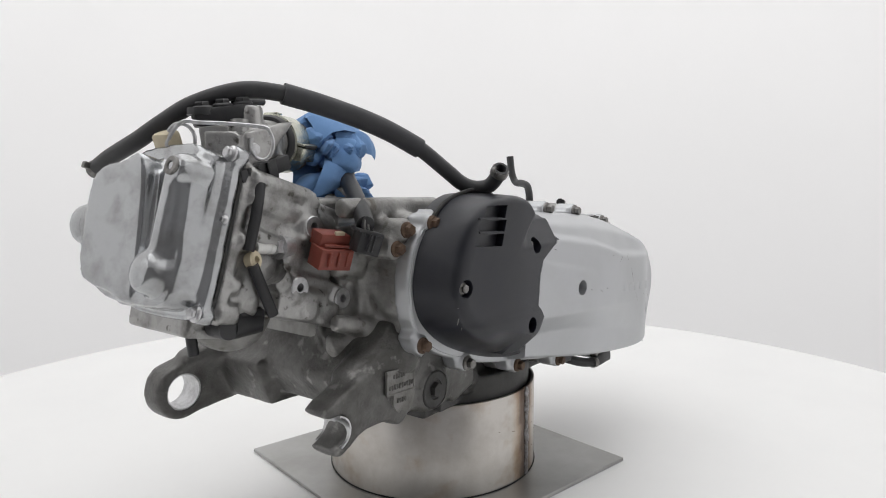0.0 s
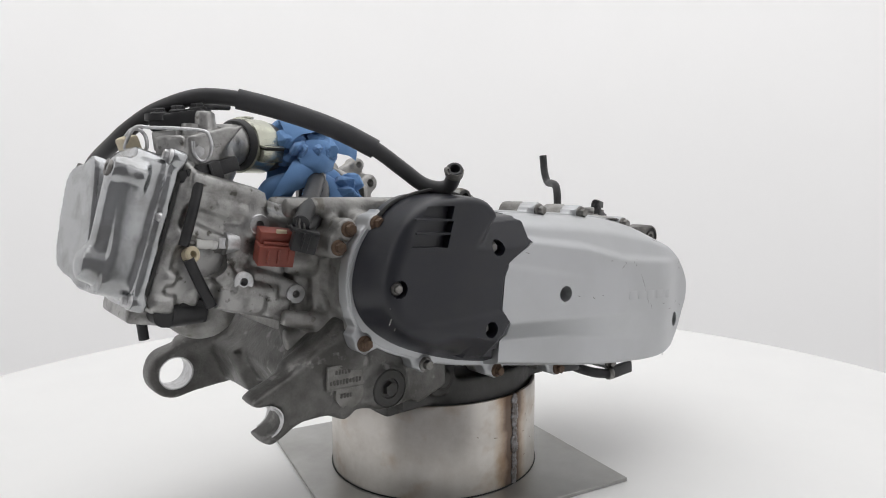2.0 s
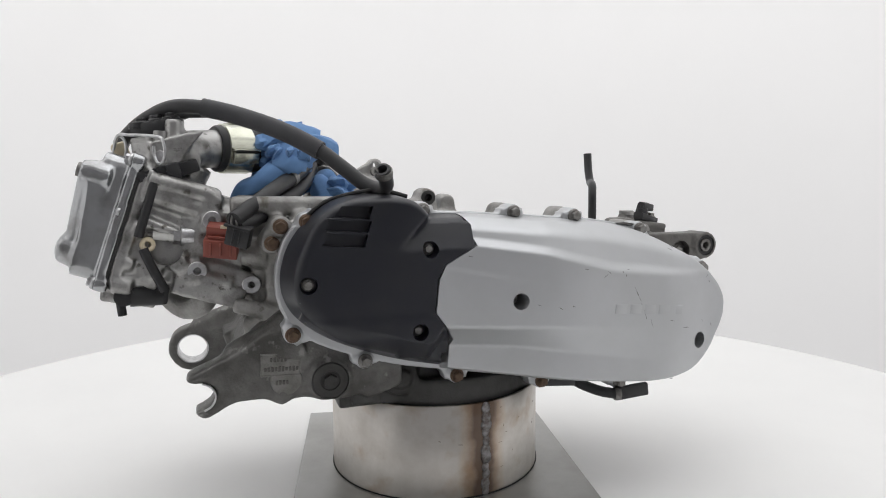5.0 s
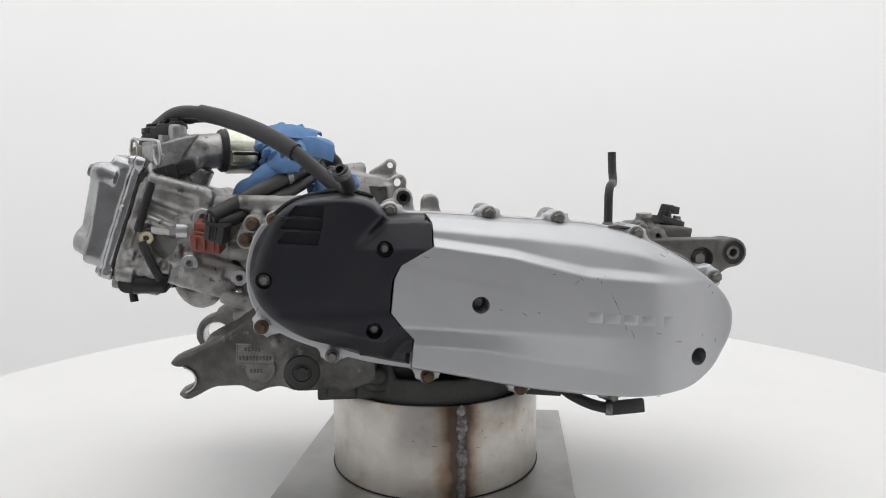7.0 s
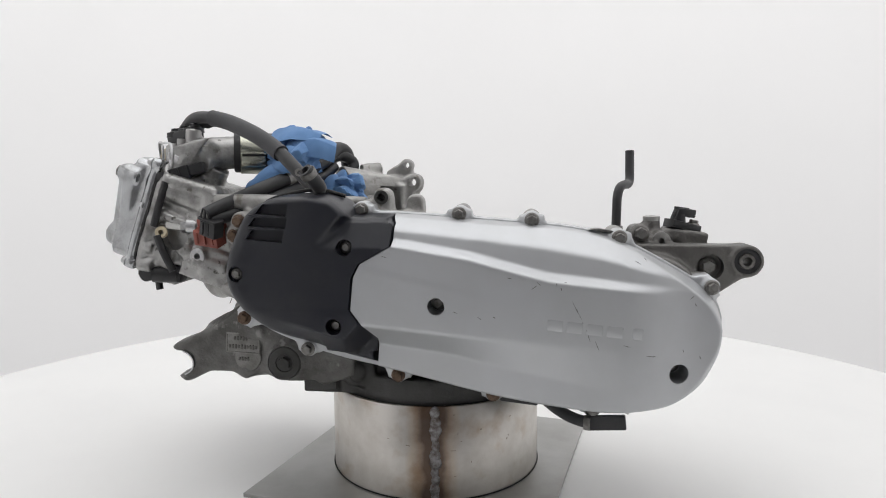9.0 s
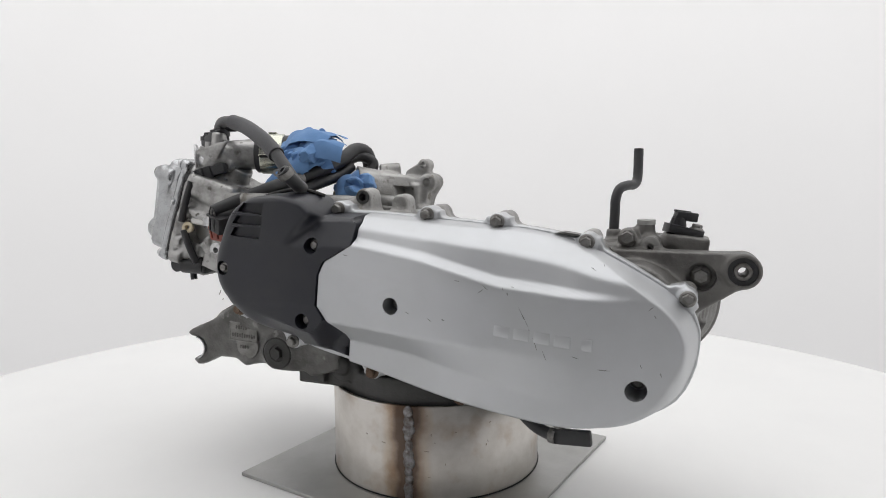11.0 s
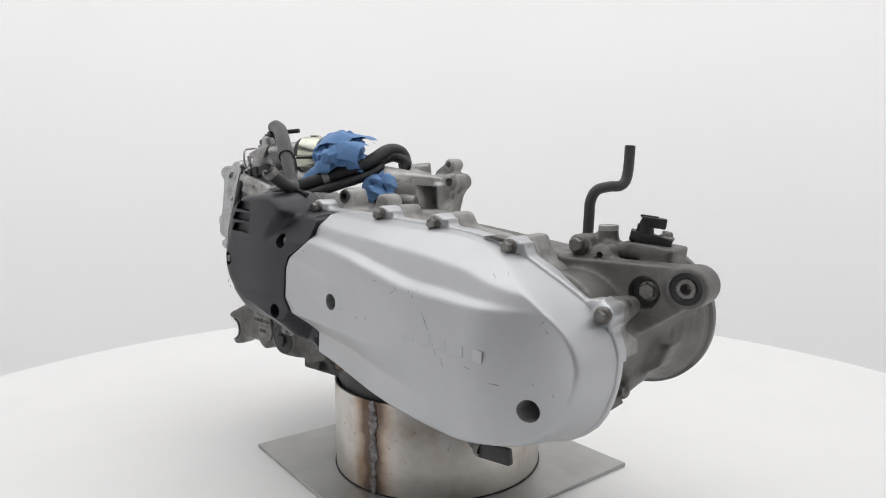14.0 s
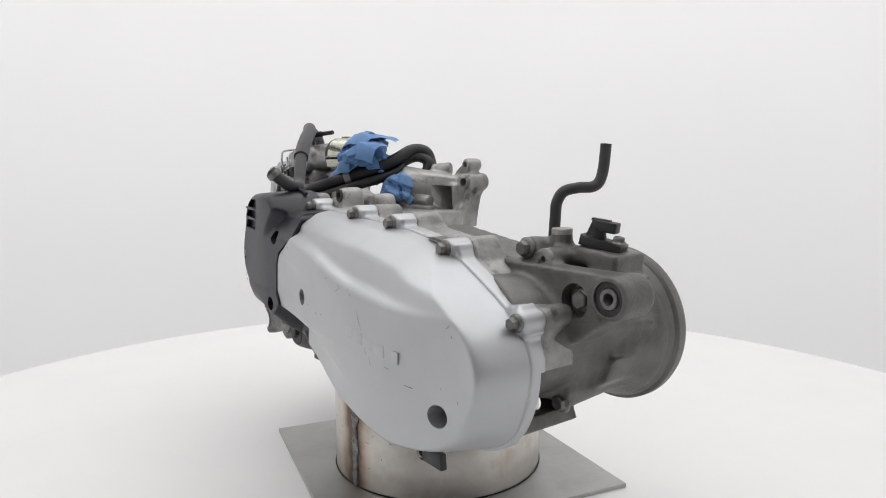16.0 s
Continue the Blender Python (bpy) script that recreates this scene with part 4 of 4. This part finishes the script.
def intake(engine):
    bm = bmesh.new()
    tube(bm, [(-262, -22, 305), (-254, -30, 320), (-240, -24, 329), (-224, -10, 332), (-206, 1, 333)], 17.5, 24)
    box(bm, (-262, -18, 305), (46, 46, 26), (0, -18, 0))
    prism(bm, [(-266, 336), (-234, 345), (-222, 346), (-246, 318), (-266, 318)], -46, -41)
    cyl(bm, (-258, -42, 325), (-258, -20, 325), 9)
    cyl(bm, (-233, -38, 320), (-233, -20, 320), 8)
    box(bm, (-266, -22, 330), (22, 24, 16), (0, 0, -45))
    cyl(bm, (-247, -30, 335), (-246, -28, 356), 8)
    part("intake_pipe", baked(bm, 1.8, 4, grain=0.25), CLEAN, engine, "grey cast alloy intake pipe", 55)
    part("pipe_bolt", hex_bolt(bmesh.new(), (-258, -42, 325), (0, -1, 0), 5, 7, 5), BRIGHT, engine)
    bm = lathe(bmesh.new(), (-214.5, -3, 333), (0.91, 0.41, -0.02), [(0, 0), (20, 0), (21.5, 2), (21.5, 40), (20.5, 44), (17, 44), (17, 20), (0, 20)], 40)
    part("rubber_joint", bm, RUBBER, engine, "black rubber intake joint")
    bm = lathe(bmesh.new(), (-209, -0.5, 333), (0.91, 0.41, -0.02), [(21.6, 0), (23, 0.6), (23, 25), (21.6, 25.6)], 48)
    band = part("clamp_band", bm, YELLOW_ZINC, engine, "wide yellow-zinc clamp band")
    bm = bmesh.new()
    box(bm, (-195, -34.5, 323), (25, 7, 11), (12, 0, 0), 1)
    box(bm, (-195, -35, 330.5), (26, 11, 2.2), (12, 0, 0), 0.6)
    box(bm, (-195, -27, 333), (25, 12, 1.6), (40, 0, 0), 0.5)
    box(bm, (-196, -9, 355.6), (9, 12, 1.6), (0, 0, 0), 0.5)
    bmesh.ops.transform(bm, matrix=pose(-197, 4.5, 333, 0, 0, 24.3) @ pose(195.5, 12, -332), verts=bm.verts)
    part("clamp_box", bm, YELLOW_ZINC, band)
    part("clamp_screw", cyl(bmesh.new(), (-196, -24, 330), (-176, -15, 330), 2.2), GASKET, band)
    # fuel injector cap
    bm = bmesh.new()
    box(bm, (-261.5, -17, 349.5), (41, 17, 12), (0, -9, -26), 2.2)
    for p in ((-275, -11, 349), (-248, -22, 353)):
        cyl(bm, p, (p[0], p[1], p[2] + 5), 9.6, 9.2, 28)
    cap = part("injector_cap", bm, VINYL, engine, "black plastic injector cap")
    for p in ((-274.5, -12, 353.5), (-261.5, -17, 356), (-248.5, -22, 358)):
        part("cap_bolt", hex_bolt(bmesh.new(), p, (-0.1, 0, 1), 5.2, 7, 5), VINYL, cap)
    part("cap_nozzle", tube(bmesh.new(), [(-250, -15, 360), (-240, -11, 362), (-217, -4, 363.5)], lambda q: 3.4 if q < 0.45 else (3.9 if q < 0.6 else 2.7), 14, 8), VINYL, cap, "thin black outlet nozzle")
    bm = bmesh.new()
    box(bm, (-270, -21, 334), (20, 17, 15), (0, -6, -46), 2)
    box(bm, (-266, -32, 327), (18, 4, 18), (0, -10, -46), 1)
    cyl(bm, (-258, -30, 332), (-257, -29, 346), 6.5)
    cyl(bm, (-262, -37, 331), (-258, -33, 331), 5)
    part("injector_mount", bm, CLEAN, engine, "pale alloy injector mount")
    # bent wire clip
    bm = bmesh.new()
    side = Vector((0.61, -0.79, 0))
    c0, c1 = Vector((-292, -12, 332)), Vector((-258, -54, 329))
    pts = [c0 + side * 9.5 * math.cos(radians(q)) + Vector((0, 0, 10.5)) * math.sin(radians(q)) for q in range(150, -181, -40)]
    pts += [c0 + side * 2 + Vector((-2, -1, 11)), c0 + side * 14 + Vector((0, 0, 11)), c0.lerp(c1, 0.6) + Vector((0, 0, 12))]
    pts += [c1 + side * 7.5 * math.cos(radians(q)) + Vector((0, 0, 11)) * math.sin(radians(q)) for q in range(80, -201, -40)]
    tube(bm, pts, 1.35, 8, 6)
    part("wire_clip", bm, BRIGHT, engine, "bent bright steel wire clip")
    bm = box(bmesh.new(), (-293, 2, 330), (13, 16, 16), (0, -18, 10), 3)
    part("cream_block", bm, CREAM, engine, "cream plastic cap behind the wire clip")
    bm = box(bmesh.new(), (-259, -46, 308), (34, 13, 15), (0, -16, 6), 2.0)
    box(bm, (-237, -43, 315), (18, 10, 11), (0, -16, 6), 1.6)
    for k in range(3):
        box(bm, (-268 + 8 * k, -53, 306.5 + 2.3 * k), (2.2, 2.0, 11), (0, -16, 6), 0.4, 1)
    part("intake_connector", bm, VINYL, engine, "black plastic connector under the intake")


def hoses(engine):
    path = [(-304, 86, 312), (-303, 64, 321), (-297, 34, 333), (-289, 16, 344), (-272, 2, 358), (-248, -20, 368), (-222, -34, 367), (-199, -45, 361), (-172, -62, 351), (-151, -75, 341),
            (-130, -88, 328), (-110, -99, 311), (-97, -106, 300), (-87, -113, 296), (-83, -124, 298), (-86, -134, 306), (-90, -140, 312)]
    hose = part("coolant_hose", tube(bmesh.new(), path, 6.2, 20, 8, 0.3), RUBBER, engine, "long black rubber coolant hose")
    part("sleeve", tube(bmesh.new(), path[6:11], 8.0, 20, 8, 0.18), SLEEVE, hose, "dark grey foam sleeve")
    bm = bmesh.new()
    d = Vector((-0.25, -0.6, 0.75))
    lathe(bm, (-88, -137, 309), d, [(7.3, -3), (7.6, 0), (7.3, 3), (6.6, 3), (6.6, -3), (7.3, -3)], 28)
    lathe(bm, (-96, -138, 310), (0.3, -1, 0.2), [(3.4, -1), (3.4, 1), (1.6, 1), (1.6, -1), (3.4, -1)], 16)
    part("hose_clip", bm, BOLT, hose, "wire spring clip on the hose end")
    bm = lathe(bmesh.new(), (-304, 82, 313.5), (0.05, -0.9, 0.4), [(6.4, -2.5), (7.0, 0), (6.4, 2.5)], 24)
    box(bm, (-311, 82, 316), (6, 5, 5), (0, 20, 0), 1)
    part("end_clip", bm, BOLT, hose, "spring clip at the lid end of the hose")
    # wiring
    main = part("harness", tube(bmesh.new(), [(-203, -96, 272), (-187, -76, 282), (-162, -42, 297), (-138, -6, 311), (-124, 28, 324), (-119, 54, 337), (-112, 70, 334), (-108, 74, 316)],
                                lambda q: 6.6 + 2.2 * q, 16, 8), VINYL, engine, "black sleeved wiring harness")
    part("branch", tube(bmesh.new(), [(-200, -92, 266), (-184, -77, 271), (-160, -48, 283), (-136, -10, 297), (-124, 26, 308), (-118, 44, 318)], 6.2, 14, 8), VINYL, main)
    part("tape_band", tube(bmesh.new(), [(-150, -24, 304), (-146, -18, 306.5)], 8.4, 16, 3), CAST, main, "grey tape wrap")
    part("loop", tube(bmesh.new(), [(-142, 12, 300), (-128, 34, 318), (-116, 58, 330), (-102, 68, 322), (-104, 60, 306)], 6.5, 14, 8), VINYL, main)
    for k in range(5):
        o = (k - 2) * 2.0
        part("wire", tube(bmesh.new(), [(-202 + o * 0.6, -95 + o * 0.4, 278), (-203 + o, -97, 271), (-202 + o, -97 + o * 0.3, 264)], 0.9, 8, 5),
             STAMP if k % 2 else VINYL, main)
    bm = bmesh.new()
    box(bm, (-197, -93, 257), (22, 15, 20), (8, 16, -18), 1.4)
    for k in range(3):
        box(bm, (-203 + 6 * k, -101 + 1.4 * k - 0.8, 257 - 1.5 * k), (1.6, 2.5, 15), (8, 16, -18), 0.4, 1)
    box(bm, (-197, -94, 266), (24, 17, 3), (8, 16, -18), 0.6, 1)
    bmesh.ops.transform(bm, matrix=Matrix.Translation((-199, -93, 259)) @ Matrix.Scale(0.86, 4) @ Matrix.Translation((197, 93, -257)), verts=bm.verts)
    part("black_connector", bm, VINYL, engine, "black plastic wiring connector")
    bm = bmesh.new()
    box(bm, (-207, -68, 261), (28, 15, 11), (16, 6, -10), 1.2)
    box(bm, (-209, -70, 248), (31, 16, 16), (16, 6, -10), 1.2)
    for k in range(3):
        box(bm, (-219 + 9 * k, -78.4 - 0.6 * k, 247 - 0.6 * k), (1.8, 2.2, 11), (16, 6, -10), 0.3, 1)
    box(bm, (-208, -77, 256), (26, 2.5, 2), (16, 6, -10), 0.3, 1)
    bmesh.ops.transform(bm, matrix=Matrix.Translation((-212, -69, 253)) @ Matrix.Diagonal((0.88, 1, 1, 1)) @ Matrix.Translation((208, 69, -253)), verts=bm.verts)
    brown = part("brown_connector", bm, BROWN, engine, "red-brown plastic wiring connector")
    part("lock_tab", box(bmesh.new(), (-209, -76, 265), (8, 2.5, 3), (16, 6, -10), 0.5), CREAM, brown, "white lock tab")
    # the rubber drain below
    bm = tube(bmesh.new(), [(112, -88, 104), (124, -100, 97), (138, -110, 92), (152, -117, 90)], 5.2, 14, 8)
    drain = part("drain_hose", bm, RUBBER, engine, "black rubber drain hose with a flat end")
    part("drain_tip", box(bmesh.new(), (168, -120, 92), (32, 6, 13), (0, -6, -8), 1.5), RUBBER, drain)
    part("drain_clip", lathe(bmesh.new(), (152, -117, 90), (1, -0.3, 0), [(6.4, -3), (6.6, 0), (6.4, 3)], 20), BOLT, drain)
    part("bottom_bar", box(bmesh.new(), (92, -104, 107), (34, 12, 9), (0, 6, 0), 1.5), RUBBER, engine, "black rubber strip under the cover")


def sheet(corners, folds, n=26):
    """A loose sheet between four corners, creased along straight folds: (across, along, shift, height)."""
    bm = bmesh.new()
    a, b, c, d = (Vector(p) for p in corners)
    up = (b - a + c - d).cross(d - a + c - b).normalized()
    grid = []
    for i in range(n + 1):
        u = i / n
        row = []
        for j in range(n + 1):
            v = j / n
            p = a.lerp(b, u).lerp(d.lerp(c, u), v)
            mid = (a + b + c + d) / 4
            p = mid + (p - mid) * (1.0 - 0.10 * (2 * u - 1) ** 2 * (2 * v - 1) ** 2)
            h = -7.0 * ((2 * u - 1) ** 2 + (2 * v - 1) ** 2)
            for fu, fv, shift, high in folds:
                q = (fu * u + fv * v + shift) % 1.0
                h += high * (1 - abs(2 * q - 1))
            h += 1.2 * noise.noise(p * 0.09)
            row.append(bm.verts.new(p + up * h))
        grid.append(row)
    for i in range(n):
        for j in range(n):
            bm.faces.new((grid[i][j], grid[i + 1][j], grid[i + 1][j + 1], grid[i][j + 1]))
    return bm


def towel(name, seed, centre, size, label):
    """The wad of a crumpled paper towel: flat facets that meet in sharp folds."""
    rnd = random.Random(seed)
    bm = bmesh.new()
    off = Vector((rnd.uniform(-9, 9), rnd.uniform(-9, 9), rnd.uniform(-9, 9)))
    bmesh.ops.create_icosphere(bm, subdivisions=5, radius=1.0)
    planes = [(Vector((rnd.gauss(0, 1), rnd.gauss(0, 1), rnd.gauss(0, 1))).normalized(), rnd.uniform(0.62, 0.95)) for _ in range(24)]
    grooves = [(Vector((rnd.gauss(0, 1), rnd.gauss(0, 1), rnd.gauss(0, 1))).normalized(), rnd.uniform(-0.4, 0.4)) for _ in range(7)]
    for v in bm.verts:
        d = v.co.normalized()
        r = min([1.0] + [h / max(d.dot(q), 0.3) for q, h in planes])
        for q, h in grooves:
            r -= 0.20 * max(0.0, 1 - abs(d.dot(q) - h + 0.12 * noise.noise(d * 2 + off)) / 0.13)
        r -= 0.05 * abs(noise.noise(d * 4.0 + off))
        v.co = Vector((d.x * r * size[0], d.y * r * size[1], d.z * r * size[2])) * 0.5 + Vector(centre)
    return tagged(part(name, bm, PAPER, None, "", 18), label, "paper towel", "blue paper towels")


def flap(wad, corners, folds):
    part("flap", sheet(corners, folds), PAPER, wad, "", 18)


def towels_in_ports():
    big = towel("paper_towel", 5, (-144, 4, 333), (76, 74, 62), "crumpled blue paper towel stuffed in the intake joint")
    # folded bands over the top, the bright sheet over the harness, and the point that hangs below the joint
    flap(big, ((-174, -22, 344), (-116, -18, 349), (-112, 34, 357), (-166, 30, 361)), ((0.2, 0.9, 0.1, 8), (0.7, 0.5, 0.3, 3)))
    flap(big, ((-150, -26, 330), (-97, -20, 327), (-104, 10, 350), (-152, 0, 354)), ((0.1, 0.8, 0.1, 7), (0.6, -0.4, 0.2, 2.5)))
    flap(big, ((-198, -36, 290), (-150, -34, 303), (-110, -10, 332), (-162, -22, 330)), ((0.8, 0.3, 0.55, 4), (0.2, 0.7, 0.1, 2)))
    flap(big, ((-208, -18, 290), (-178, -28, 287), (-152, -18, 314), (-184, -10, 312)), ((0.8, 0.2, 0.35, 4), (0.3, 0.6, 0.0, 2)))
    flap(big, ((-166, -26, 306), (-134, -34, 312), (-132, -26, 338), (-163, -22, 340)), ((0.5, 0.9, 0.2, 6), (0.8, -0.3, 0.0, 3)))
    flap(big, ((-190, -6, 290), (-140, 6, 300), (-128, 30, 334), (-172, 16, 330)), ((0.6, 0.6, 0.2, 5), (0.7, -0.5, 0.4, 3)))
    flap(big, ((-172, 4, 352), (-126, 2, 359), (-122, 40, 353), (-166, 36, 356)), ((0.15, 0.9, 0.5, 5), (0.6, 0.3, 0.1, 2)))
    small = towel("paper_towel", 11, (-101, 33, 291), (66, 66, 60), "small crumpled blue paper towel plugging the funnel")
    flap(small, ((-128, 8, 284), (-98, 0, 280), (-88, 22, 306), (-118, 26, 314)), ((0.7, 0.5, 0.2, 6), (0.4, -0.7, 0.1, 3)))
    flap(small, ((-120, 14, 300), (-92, 12, 298), (-86, 40, 312), (-114, 44, 318)), ((0.5, 0.7, 0.6, 5), (0.7, 0.2, 0.0, 3)))
    return [big, small]


def engine_thing():
    root = tagged(new("engine"), "used grey scooter engine with silver drive cover on a pipe stand", "engine")
    drive_cover(root)
    plastic_cover(root)
    crankcase(root)
    hanger(root)
    gearcase(root)
    far_bracket(root)
    cylinder_head(root)
    intake(root)
    hoses(root)
    return root


table = setting()
stand = engine_stand()
engine = engine_thing()
towels = towels_in_ports()


def motions():
    times = [float(k) for k in range(0, 17)]
    turn = lambda t, yaw: pose(0, 0, 0, 0, 0, yaw - TURN * (t - SQUARE))
    walk(table, [(t, turn(t, 0.0)) for t in times])
    walk(stand, [(t, turn(t, 0.0)) for t in times])
    for ob in (engine, *towels):
        walk(ob, [(t, turn(t, ENGINE_YAW)) for t in times])


motions()
